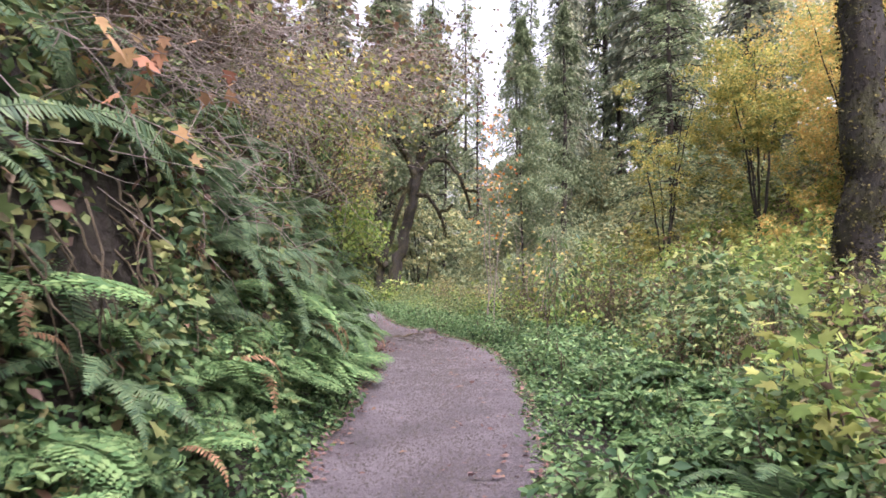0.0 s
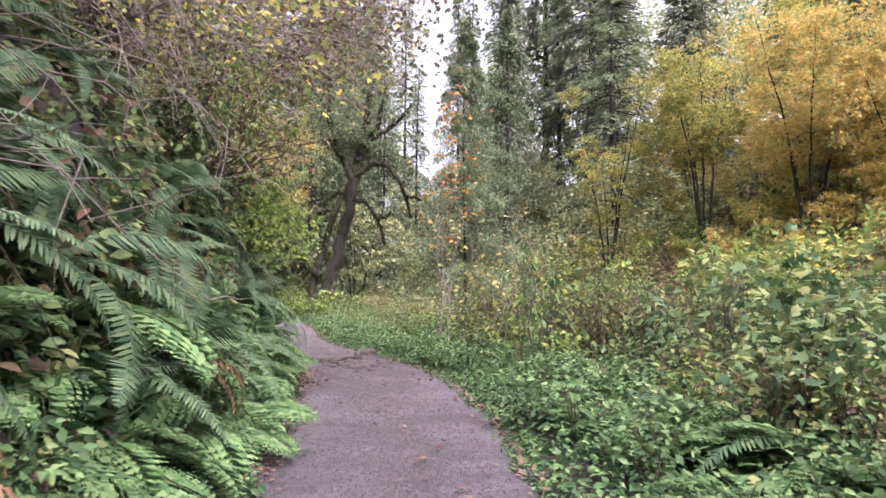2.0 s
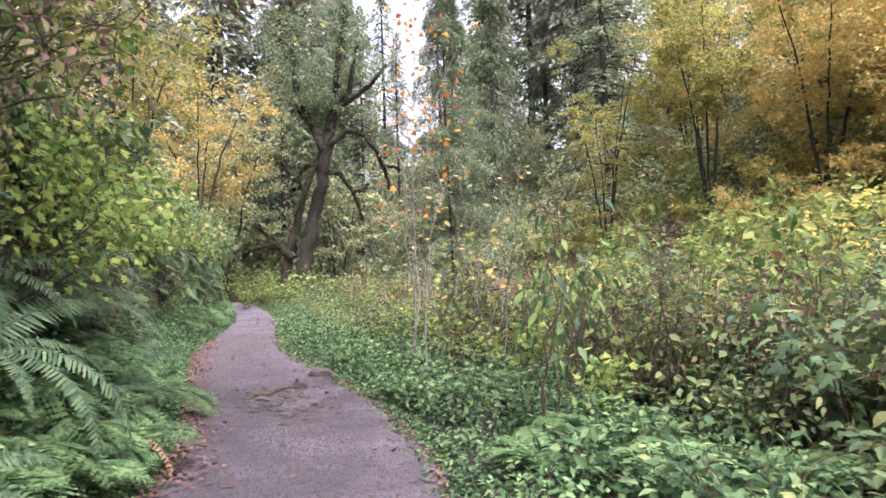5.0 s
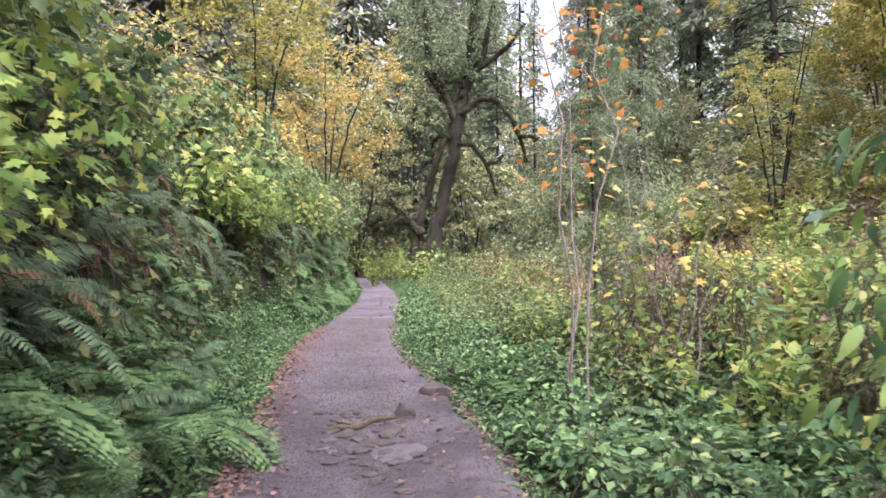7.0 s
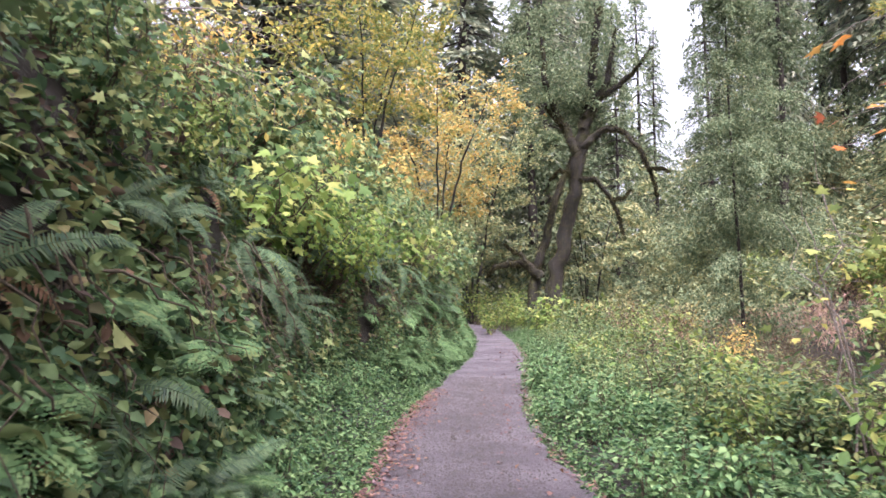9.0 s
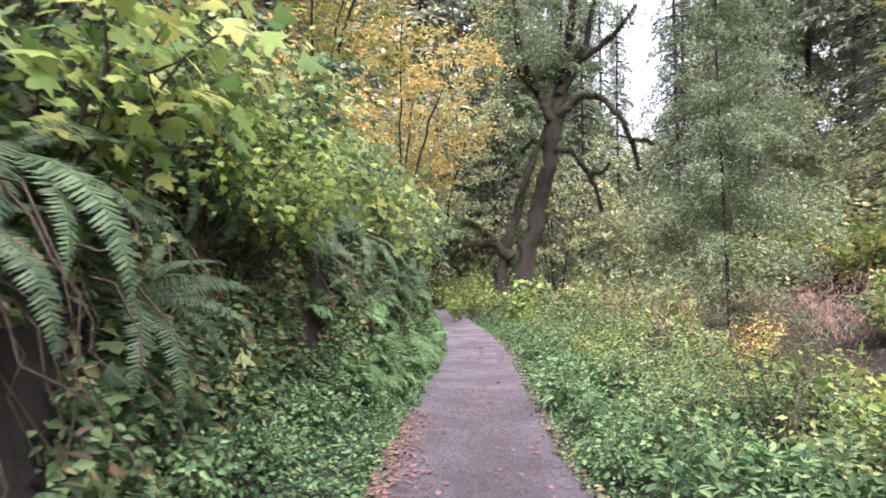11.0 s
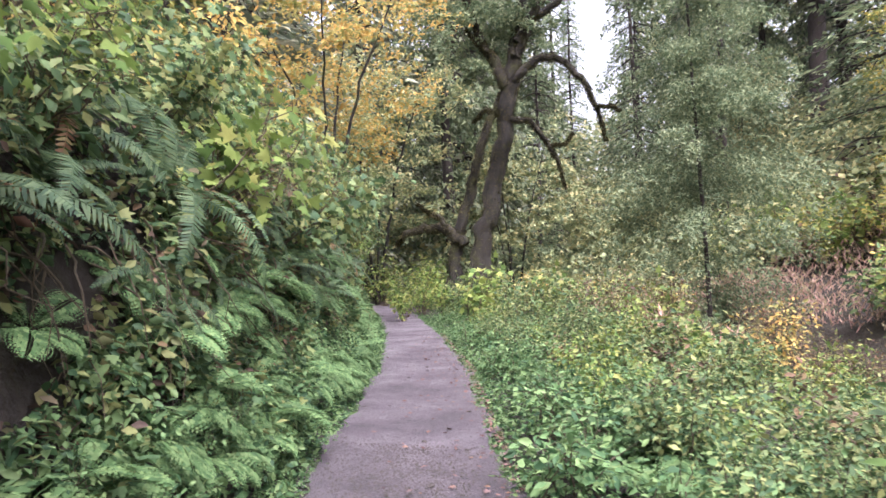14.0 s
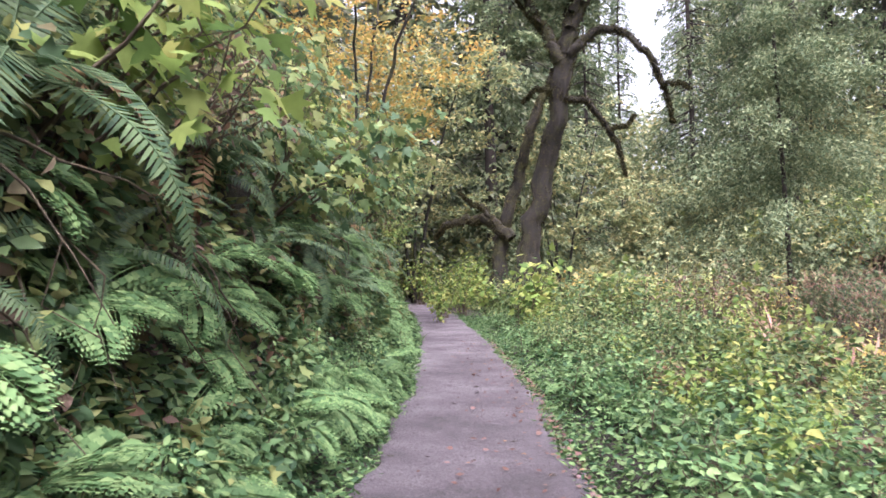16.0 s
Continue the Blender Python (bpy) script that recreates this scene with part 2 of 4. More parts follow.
def leaves(template, pos, ahead, size, roll=0.6, droop=0.0):
    """Copies of a leaf at pos, pointing along ahead, their faces turned roughly up."""
    V, F = template
    pos, ahead = np.asarray(pos, float), np.asarray(ahead, float).copy()
    N = len(pos)
    ahead[:, 2] -= droop
    ahead /= np.linalg.norm(ahead, axis=1)[:, None] + 1e-9
    up = np.array([0, 0, 1.0]) + roll * rng.normal(size=(N, 3))
    side = np.cross(ahead, up)
    side /= np.linalg.norm(side, axis=1)[:, None] + 1e-9
    nor = np.cross(side, ahead)
    size = np.broadcast_to(size, (N,))[:, None, None]
    W = pos[:, None] + size * (V[None, :, 0:1] * side[:, None] + V[None, :, 1:2] * ahead[:, None] + V[None, :, 2:3] * nor[:, None])
    return W.reshape(-1, 3), (F[None] + (np.arange(N) * len(V))[:, None, None]).reshape(-1, F.shape[1])


def any_way(n, flat=0.5):
    d = rng.normal(size=(n, 3))
    d[:, 2] *= flat
    return d / (np.linalg.norm(d, axis=1)[:, None] + 1e-9)


# ---------------------------------------------------------------- lie of the land
YS = np.array([-40, 0, 3, 6.6, 9, 11.3, 14, 15.5, 18, 20, 22, 24.5, 28, 30.5, 36.5, 45, 55, 67, 90, 140])
XS = np.array([2.5, 1.05, 0.9, 0.62, 0.45, 0.2, -0.3, -0.77, -1.72, -2.6, -3.28, -3.95, -4.8, -5.4, -7.3, -10.4, -15, -21, -34, -64])
WS = np.array([0.75, 0.75, 0.75, 0.78, 0.85, 0.94, 1.0, 1.05, 1.03, 0.92, 0.82, 0.8, 0.77, 0.75, 0.75, 0.75, 0.75, 0.75, 0.75, 0.75])
LU = np.array([0, 0.2, 0.5, 0.75, 1.0, 1.6, 3.0, 5, 10, 30, 70, 3000])
LZ = np.array([0, 0.09, 0.5, 1.25, 2.1, 2.9, 3.9, 5.0, 8, 19, 34, 34])
RU = np.array([0, 1, 3, 5.5, 7, 8, 12.5, 14, 20, 32, 60, 100, 3000])
RZ = np.array([0, -0.04, -0.25, -0.6, -1.2, -1.7, -1.7, -0.7, 0.6, 4.5, 17, 30, 30])


def centre(y):
    return np.interp(y, YS, XS)


def half(y):
    return np.interp(y, YS, WS)


def rise(y):
    """The trail climbs a little over its first metres."""
    return np.interp(y, [-40, 3.5, 6.5, 9.2], [-0.4, -0.4, -0.2, 0.0])


def shelf(y):
    """How far the bank stands back from the trail."""
    return np.interp(y, [9, 10.5, 13, 15, 17, 18.5, 20, 22, 23.5, 24.6, 28], [0.0, 0.08, 0.08, 0.2, 0.3, 0.45, 0.6, 0.55, 0.25, 0.0, 0.1])


def ripple(x, y):
    return (np.sin(x * 1.7 + y * 0.6) * np.cos(y * 1.3 - x * 0.4) + 0.5 * np.sin(x * 4.1 - y * 3.3) * np.cos(y * 4.7 + x)) / 1.5


def land(x, y):
    """Height of the ground."""
    x, y = np.asarray(x, float), np.asarray(y, float)
    d = x - centre(y)
    w = half(y) + 0.08 * ripple(x * 0.3, y * 1.5)
    lu, ru = np.clip(-d - w, 0, None), np.clip(d - w, 0, None)
    far = np.clip((y - 40) / 40, 0, 1)
    right = np.interp(ru, RU, RZ)
    right = np.where(right < 0, right * np.clip((y - 15) / 9, 0, 1), right)
    z = np.interp(np.clip(lu - shelf(y), 0, None), LU, LZ) * (1 - 0.25 * far) + right
    z += 0.4 * np.minimum(lu, shelf(y))
    z += ripple(x, y) * np.clip(lu + ru, 0, 2) * 0.09
    return z + rise(y)


def spot(d, y):
    """Places at a distance d from the middle of the trail."""
    x = centre(y) + d
    return np.stack([x, y, land(x, y)], -1)


gx = np.unique(np.concatenate([np.linspace(-3000, -80, 12), np.linspace(-80, -24, 20), np.linspace(-24, -14, 28), np.linspace(-14, -7, 50), np.linspace(-7, 2, 120), np.linspace(2, 12, 50), np.linspace(12, 40, 40), np.linspace(40, 130, 26), np.linspace(130, 3000, 12)]))
gy = np.unique(np.concatenate([np.linspace(-3000, -40, 10), np.linspace(-40, -4, 20), np.linspace(-4, 50, 240), np.linspace(50, 140, 70), np.linspace(140, 3000, 14)]))
GX, GY = np.meshgrid(gx, gy)
GZ = land(GX, GY)
k = np.arange(len(gx) * len(gy)).reshape(len(gy), len(gx))
quads = np.stack([k[:-1, :-1], k[:-1, 1:], k[1:, 1:], k[1:, :-1]], -1).reshape(-1, 4)
tagged(new("ground", mesh("ground", np.stack([GX, GY, GZ], -1).reshape(-1, 3), quads, M_SOIL, True)), "dark damp forest soil with moss and leaf mould", "ground", "", "structure")

# the trail, a packed strip lying just above the soil, worn hollow in the middle
py_ = np.linspace(-6, 75, 900)
ps = np.linspace(-1, 1, 25)
PY, PS = np.meshgrid(py_, ps, indexing="ij")
edge = half(PY) + 0.07 * np.sin(PY * 2.3 + 2 * np.sign(PS)) + 0.04 * np.sin(PY * 7.1 + PS)
PX = centre(PY) + PS * edge
PZ = rise(PY) + 0.028 - 0.02 * (1 - PS**2) + 0.003 * ripple(PX * 3, PY * 3) - 0.05 * np.clip(np.abs(PS) - 0.9, 0, 1) * 4
k = np.arange(PY.size).reshape(PY.shape)
quads = np.stack([k[:-1, :-1], k[:-1, 1:], k[1:, 1:], k[1:, :-1]], -1).reshape(-1, 4)
tagged(new("trail", mesh("trail", np.stack([PX, PY, PZ], -1).reshape(-1, 3), quads, M_PATH, True)), "packed grey gravel footpath with worn edges", "path", "", "structure")

# the stream
sy = np.linspace(-20, 110, 90)
sx = centre(sy)[:, None] + half(sy)[:, None] + np.linspace(6.4, 14.2, 8)[None]
k = np.arange(sx.size).reshape(sx.shape)
quads = np.stack([k[:-1, :-1], k[:-1, 1:], k[1:, 1:], k[1:, :-1]], -1).reshape(-1, 4)
tagged(new("stream", mesh("stream", np.stack([sx, np.repeat(sy[:, None], 8, 1), np.full(sx.shape, -1.3)], -1).reshape(-1, 3), quads, wm, True)), "slow dark brown stream between overgrown banks", "stream", "", "structure")


# ---------------------------------------------------------------- ferns
def frond_mesh(name, length, material, arch, pairs=42, wide=0.11):
    s = np.linspace(0, 1, 12)
    ang = np.radians(70) - s * np.radians(arch)
    P = np.stack([np.cumsum(np.cos(ang)), np.zeros(12), np.cumsum(np.sin(ang))], -1) * length / 12
    P -= P[0]
    t = np.linspace(0.1, 0.99, pairs)
    Q = np.stack([np.interp(t, s, P[:, c]) for c in range(3)], -1)
    D = np.stack([np.interp(t, s, np.gradient(P[:, c])) for c in range(3)], -1)
    D /= np.linalg.norm(D, axis=1)[:, None]
    prof = np.sin(np.pi * np.clip(t, 0, 1) ** 0.6) ** 0.7 * 0.9 + 0.1
    pieces = [tube(P, np.linspace(0.006, 0.0015, 12), 3)]
    for sg in (1, -1):
        side = np.array([0, sg, 0.0]) + 0.35 * D + rng.normal(size=D.shape) * 0.07
        side[:, 2] -= 0.22
        side /= np.linalg.norm(side, axis=1)[:, None]
        L = (length * wide * prof)[:, None]
        w = (length / pairs * 0.44)
        base, tip = Q, Q + side * L
        a, b = base - D * w * 0.5, base + D * w * 0.9
        c = Q + side * L * 0.55 + D * w * 0.75
        d = Q + side * L * 0.55 - D * w * 0.5
        V = np.stack([a, d, tip, c, b], 1).reshape(-1, 3)
        o = np.arange(pairs)[:, None] * 5
        pieces.append((V, (o + np.array([[0, 1, 3, 4]]))))
        pieces.append((V, (o + np.array([[1, 2, 3]]))))
    # the two lists of one side share their vertices
    out = [pieces[0]]
    for k in range(1, len(pieces), 2):
        out.append((pieces[k][0], [pieces[k][1], pieces[k + 1][1]]))
    V, F = join(out)
    return mesh(name, V, F, material)


def lace_mesh(name, length, material, arch):
    """A broad lacy frond: side fronds that carry leaflets of their own."""
    s = np.linspace(0, 1, 10)
    ang = np.radians(62) - s * np.radians(arch)
    P = np.stack([np.cumsum(np.cos(ang)), np.zeros(10), np.cumsum(np.sin(ang))], -1) * length / 10
    P -= P[0]
    pieces = [tube(P, np.linspace(0.006, 0.0015, 10), 3)]
    t = np.linspace(0.2, 0.98, 14)
    pos, way, size = [], [], []
    for q in t:
        c = np.array([np.interp(q, s, P[:, i]) for i in range(3)])
        for sg in (1, -1):
            L = length * 0.3 * (np.sin(np.pi * (1.02 - q) ** 0.75) * 0.9 + 0.1)
            w = np.array([0.35, sg, -0.12]) / 1.07
            for u in np.linspace(0.12, 1, 6):
                for sd in (1, -1):
                    pos.append(c + w * L * u)
                    way.append(np.array([sd * 0.9, 0.0, 0]) + w * 0.6)
                    size.append(L * 0.3 * (1.1 - u))
    V, F = leaves(LEAF2, np.array(pos), np.array(way), np.array(size) * 1.25, 0.12)
    pieces.append((V, F))
    V, F = join(pieces)
    return mesh(name, V, F, material)


FRONDS = [frond_mesh("frond", L, M_FERN, a) for L, a in ((1.0, 85), (0.85, 110), (1.1, 125), (0.7, 70))]
LACES = [lace_mesh("frond", L, M_FERNL, a) for L, a in ((0.8, 75), (0.65, 95), (0.9, 110))]
DRIES = [frond_mesh("frond", L, M_FERNB, a, 20) for L, a in ((0.8, 140), (0.7, 155))]


def fern(kind, label, group, place, scale=1.0, count=11, lean=(0, 0), dead=0):
    root = thing("fern" if kind is LACES else "sword_fern", label, "fern", group)
    root.location = place
    turn = rng.uniform(0, 360)
    for k in range(count):
        a = turn + k * 360 / count + rng.uniform(-14, 14)
        src = DRIES if k < dead else kind
        ob = part("frond", src[int(rng.integers(len(src)))], root, "withered brown frond" if k < dead else "")
        sc = scale * rng.uniform(0.75, 1.12)
        tilt = rng.uniform(-14, 12)
        m = pose(0, 0, 0, lean[0], lean[1], 0)
        ob.matrix_basis = m @ pose(0, 0, 0, 0, 0, a) @ pose(0, 0, 0, rng.uniform(-12, 12), tilt, 0) @ Matrix.Diagonal((sc, sc, sc, 1))
    return root


# left bank: sword ferns hanging from the slope
for k in range(120):
    y = 3.5 + 36 * (k + rng.uniform(-0.4, 0.4)) / 120
    u = [0.45, 0.7, 0.95, 1.3, 0.85][k % 5] + rng.uniform(-0.1, 0.15) + float(shelf(y))
    p = spot(-half(y) - u, y)
    near = 14.5 < y < 19.0
    if y > 16.5 and k % 5 in (0, 1) or y < 7 and k % 5 == 0:
        continue
    fern(FRONDS, "glossy green sword fern arching out of the bank", "sword ferns on the bank", p - (0, 0, 0.03), rng.uniform(0.6, 0.75) if near else rng.uniform(0.75, 1.1), 10, (0, rng.uniform(25, 50)), int(rng.integers(0, 4)))
# large ferns that stand out
for x, y, s in ((-1.0, 6.9, 1.1), (-1.05, 7.8, 1.3), (-0.95, 8.9, 1.25), (-1.2, 10.2, 1.2), (-1.6, 11.9, 1.2), (-2.1, 13.6, 1.1), (-4.6, 19.4, 0.9), (-5.35, 21.2, 1.1), (-5.6, 22.8, 1.2), (-5.8, 24.7, 1.15), (-6.5, 26.6, 1.2), (-4.35, 18.5, 0.95)):
    fern(FRONDS, "large dark sword fern with long drooping fronds", "large ferns", (x, y, float(land(x, y)) - 0.02), s, 14, (0, 42), 2)
# lacy ferns at the foot of both sides
for k in range(62):
    left = k % 5 < 3
    y = 4.0 + 32 * (k + rng.uniform(-0.4, 0.4)) / 62
    u = rng.uniform(0.35, 0.8) if left else rng.uniform(0.7, 2.6)
    if left and 16.5 < y < 23:
        continue
    p = spot(-half(y) - u if left else half(y) + u, y)
    fern(LACES, "pale green lady fern with lacy fronds beside the path", "lady ferns", p, rng.uniform(0.6, 1.05), 8, (0, 10 if left else 0), int(rng.integers(0, 2)))


# ---------------------------------------------------------------- low plants along the trail
def cover(name, label, material, n, dlo, dhi, ylo, yhi, hlo, hhi, size, template=LEAF2, power=1.0, side=1, roll=0.45):
    y = rng.uniform(ylo, yhi, n)
    u = dlo + (dhi - dlo) * rng.uniform(0, 1, n) ** power
    p = spot(side * (half(y) + u), y)
    clump = 0.5 + 0.5 * np.sin(p[:, 0] * 3.1 + 1.3 * np.sin(p[:, 1] * 2.3)) * np.cos(p[:, 1] * 2.7)
    p[:, 2] += rng.uniform(hlo, hhi, n) * (0.35 + 0.65 * clump) * np.clip(u * 3.0, 0.15, 1)
    V, F = leaves(template, p, any_way(n, 0.3), size * rng.uniform(0.6, 1.3, n), roll, 0.1)
    return tagged(new(name, mesh(name, V, F, material)), label, "ground plants", "", "stuff")


def bank_cover(name, label, material, n, ylo, yhi, zlo, zhi, size, template, lush, roll=0.9):
    """Leaves clothing the steep bank evenly over its height, with hollows where bare dark earth shows."""
    y = rng.uniform(ylo, yhi, n)
    z = rng.uniform(zlo, zhi, n)
    x = centre(y) - half(y) - shelf(y) - np.interp(z, LZ, LU)
    gap = np.sin(y * 2.1 + 1.7 * np.sin(z * 2.3)) * np.cos(z * 3.1 - y * 0.7) + 0.6 * np.sin(y * 5.3 - z * 4.1)
    keep = (gap > lush + 0.2 * np.exp(-((z - 1.4) / 0.5) ** 2)) | (z < 0.35)
    x, y, n = x[keep], y[keep], int(keep.sum())
    out = rng.uniform(-0.02, 0.26, n) * (0.6 + 0.4 * np.sin(y * 3.7 + x * 9))
    p = np.stack([x + out, y, land(x, y) + 0.5 * out], -1)
    d = any_way(n, 0.5) + (0.7, 0, -0.3)
    V, F = leaves(template, p, d, size * rng.uniform(0.6, 1.3, n), roll, 0.2)
    return tagged(new(name, mesh(name, V, F, material)), label, "ground plants", "", "stuff")


cover("ground_cover", "dense fresh green low leaves on the path's verge", M_COVER, 46000, -0.06, 2.0, 2.5, 42, 0.02, 0.36, 0.055, LEAF4, 1.2, 1, 0.8)
cover("ground_cover", "ivy and low green leaves covering the foot of the bank", M_COVER, 42000, -0.06, 0.7, 2.5, 42, 0.02, 0.2, 0.052, LEAF4, 1.2, -1, 0.6)
cover("ground_cover", "mixed green undergrowth leaves on the flat by the stream", M_SHRUB, 60000, 1.0, 6.5, 2, 60, 0.05, 0.6, 0.075, LEAF2, 1.0, 1, 0.6)
bank_cover("ground_cover", "fresh green leaves clothing the foot of the bank", M_COVER, 42000, 3, 40, 0.02, 1.1, 0.062, LEAF4, -0.9)
bank_cover("ground_cover", "mixed green leaves clothing the steep bank", M_SHRUB, 80000, 2, 42, 0.3, 4.0, 0.08, LEAF4, -0.8)
bank_cover("ground_cover", "broad green leaves hanging on the bank", M_SHRUB, 6500, 4, 40, 0.3, 3.6, 0.12, MAPLE, -0.4, 0.7)
bank_cover("ground_cover", "withered brown leaves hanging on the bank", M_SHRUBB, 20000, 2, 42, 0.6, 4.0, 0.085, LEAF4, -1.0)
cover("ground_cover", "mixed dark green leaves over the top of the bank", M_SHRUB, 40000, 1.5, 5.0, 0, 50, 0.03, 0.4, 0.075, LEAF2, 1.0, -1, 0.8)
cover("grass_tufts", "thin short grass blades along the edge of the trail", M_FERNL, 9000, -0.12, 0.25, 2.5, 45, 0.0, 0.05, 0.10, (LEAF2[0] * (0.25, 1, 1), LEAF2[1]), 1.0, 1, 1.2)
cover("grass_tufts", "thin short grass blades at the foot of the bank", M_FERNL, 9000, -0.12, 0.25, 2.5, 45, 0.0, 0.05, 0.10, (LEAF2[0] * (0.25, 1, 1), LEAF2[1]), 1.0, -1, 1.2)


# ---------------------------------------------------------------- shrubs
def shrub_meshes(height, spread, stems, n, material, size, template, droop=0.2, low=0.15):
    tubes, pos, way = [], [], []
    for _ in range(stems):
        a, r = rng.uniform(0, 2 * np.pi), spread * np.sqrt(rng.uniform(0.05, 1))
        tip = np.array([np.cos(a) * r, np.sin(a) * r, height * rng.uniform(0.55, 1.05)])
        P = bend((rng.normal() * 0.08, rng.normal() * 0.08, -0.1), tip, 9, -0.1 * height, 0.035)
        tubes.append(tube(P, np.linspace(0.009, 0.002, 9) * (0.7 + height / 2), 4))
        m = n // stems
        s = rng.uniform(low, 1.0, m) ** 0.8
        q = np.stack([np.interp(s, np.linspace(0, 1, 9), P[:, c]) for c in range(3)], -1)
        off = any_way(m, 0.5) * rng.uniform(0.02, 0.34, m)[:, None] * (0.5 + 0.35 * height)
        pos.append(q + off)
        way.append(off / (np.linalg.norm(off, axis=1)[:, None] + 1e-9) + any_way(m) * 0.5)
        for i in range(0, m, 12):
            tubes.append(tube(np.stack([q[i], q[i] + off[i]]), (0.003, 0.0015), 3))
    pos, way = np.concatenate(pos), np.concatenate(way)
    V, F = leaves(template, pos, way, size * rng.uniform(0.55, 1.25, len(pos)), 0.55, droop)
    return mesh("stem_frame", *join(tubes), M_STEM), mesh("foliage", V, F, material)


def place_shrub(pair, label, group, p, scale, turn, lean=0.0, name="shrub"):
    root = thing(name, label, name, group)
    root.matrix_basis = Matrix.Translation(p) @ pose(0, 0, 0, 0, lean, 0) @ pose(0, 0, 0, 0, 0, turn) @ Matrix.Diagonal((scale, scale, scale, 1))
    tagged(part("stem_frame", pair[0], root), kind="stuff")
    tagged(part("foliage", pair[1], root), kind="stuff")
    return root


F_ALL = [shrub_meshes(1.2, 0.55, 5, 300, m, 0.135, LEAF4) for m in (M_SHRUB, M_SHRUBY, M_SHRUBB, M_SHRUB, M_SHRUBY, M_YELG)]
S_GREEN = [shrub_meshes(1.1, 0.5, 10, n, M_SHRUB, z, LEAF4) for n, z in ((620, 0.085), (420, 0.115), (760, 0.075))]
S_LIME = [shrub_meshes(1.2, 0.5, 9, n, M_SHRUBY, z, t) for n, z, t in ((420, 0.11, LEAF4), (260, 0.12, MAPLE), (520, 0.09, LEAF4))]
S_FADE = [shrub_meshes(1.3, 0.55, 16, 640, M_SHRUBB, 0.062, LEAF4, 0.5) for _ in range(3)]
S_MAPLE = [shrub_meshes(1.7, 0.8, 10, 900, M_BRIGHT, 0.075, MAPLE, 0.3, 0.3) for _ in range(2)]
S_GMAPLE = [shrub_meshes(1.5, 0.7, 8, 620, M_SHRUB, 0.10, MAPLE, 0.3, 0.2) for _ in range(2)]
S_YEL = [shrub_meshes(1.5, 0.7, 8, 520, M_YEL, 0.09, LEAF4, 0.2) for _ in range(2)]

S_HERB = [shrub_meshes(h, 0.32, 9, n, M_COVER, z, LEAF4, 0.15, 0.3) for h, n, z in ((0.5, 300, 0.075), (0.42, 240, 0.09), (0.6, 330, 0.065))]


def herb(d, y, scale, lean=0.0):
    return place_shrub(S_HERB[int(rng.integers(3))], "fresh green leafy herb crowding the path's edge", "verge herbs", spot(d, y), scale, rng.uniform(0, 360), lean, "herb")


def merged(entries, label):
    """Far shrubs that nobody could count, joined pool by pool."""
    for which, nm in ((0, "stem_frame"), (1, "foliage")):
        by = {}
        for pair, m in entries:
            by.setdefault(pair[which].materials[0].name, []).append((pair[which], m))
        for group in by.values():
            pieces = []
            for me, m in group:
                co = np.empty(len(me.vertices) * 3, np.float32)
                me.vertices.foreach_get("co", co)
                ix = np.empty(len(me.loops), np.int32)
                me.loops.foreach_get("vertex_index", ix)
                M = np.array(m)
                side = 4 if which == 0 else 3
                pieces.append((co.reshape(-1, 3) @ M[:3, :3].T + M[:3, 3], ix.reshape(-1, side)))
            V, F = join(pieces)
            tagged(new("thicket", mesh("thicket", V, F, group[0][0].materials[0])), label, "thicket", "", "stuff")


# the thicket between trail and stream
far_shrubs = []
for k in range(470):
    y = 4 + 50 * rng.uniform(0, 1) ** 1.2
    u = rng.uniform(1.3, 17.0) if y < 24 else rng.uniform(1.1, 6.6)
    p = spot(half(y) + u, y)
    r = rng.uniform()
    pool, lab = ((S_GREEN, "leafy green shrub in the undergrowth") if r < 0.36 else (S_LIME, "lime green leafy shrub turning yellow") if r < 0.68 else
                 (S_FADE, "half-bare shrub with fading brown leaves") if r < 0.84 else (S_GMAPLE, "broad-leaved green shrub in the undergrowth"))
    if y > 19 and u < 6 and k % 4:
        pool, lab = S_GREEN, "leafy green shrub in the undergrowth"
    pair, sc, turn = pool[int(rng.integers(len(pool)))], rng.uniform(0.65, 1.05) * (0.55 + 0.19 * min(u, 7.5)) * (1.0 if y < 22 else 0.7 if u < 3 else 0.42), rng.uniform(0, 360)
    if u < 3.2 and y < 26:
        place_shrub(pair, lab, "thicket shrubs", p, sc, turn)
    else:
        far_shrubs.append((F_ALL[k % 5], Matrix.Translation(p) @ pose(0, 0, 0, 0, 0, turn) @ Matrix.Diagonal((sc, sc, sc, 1))))
for k in range(170):
    y, u = rng.uniform(16, 46), rng.uniform(14.5, 27)
    sc = rng.uniform(1.1, 2.0)
    far_shrubs.append((F_ALL[k % 6], Matrix.Translation(spot(half(y) + u, y)) @ pose(0, 0, 0, 0, 0, rng.uniform(0, 360)) @ Matrix.Diagonal((sc, sc, sc, 1))))
for k in range(190):
    y, u = rng.uniform(22, 70), rng.uniform(20, 48)
    sc = rng.uniform(1.6, 3.0)
    far_shrubs.append((F_ALL[(1, 5, 4, 2)[k % 4]], Matrix.Translation(spot(half(y) + u, y)) @ pose(0, 0, 0, 0, 0, rng.uniform(0, 360)) @ Matrix.Diagonal((sc, sc, sc, 1))))
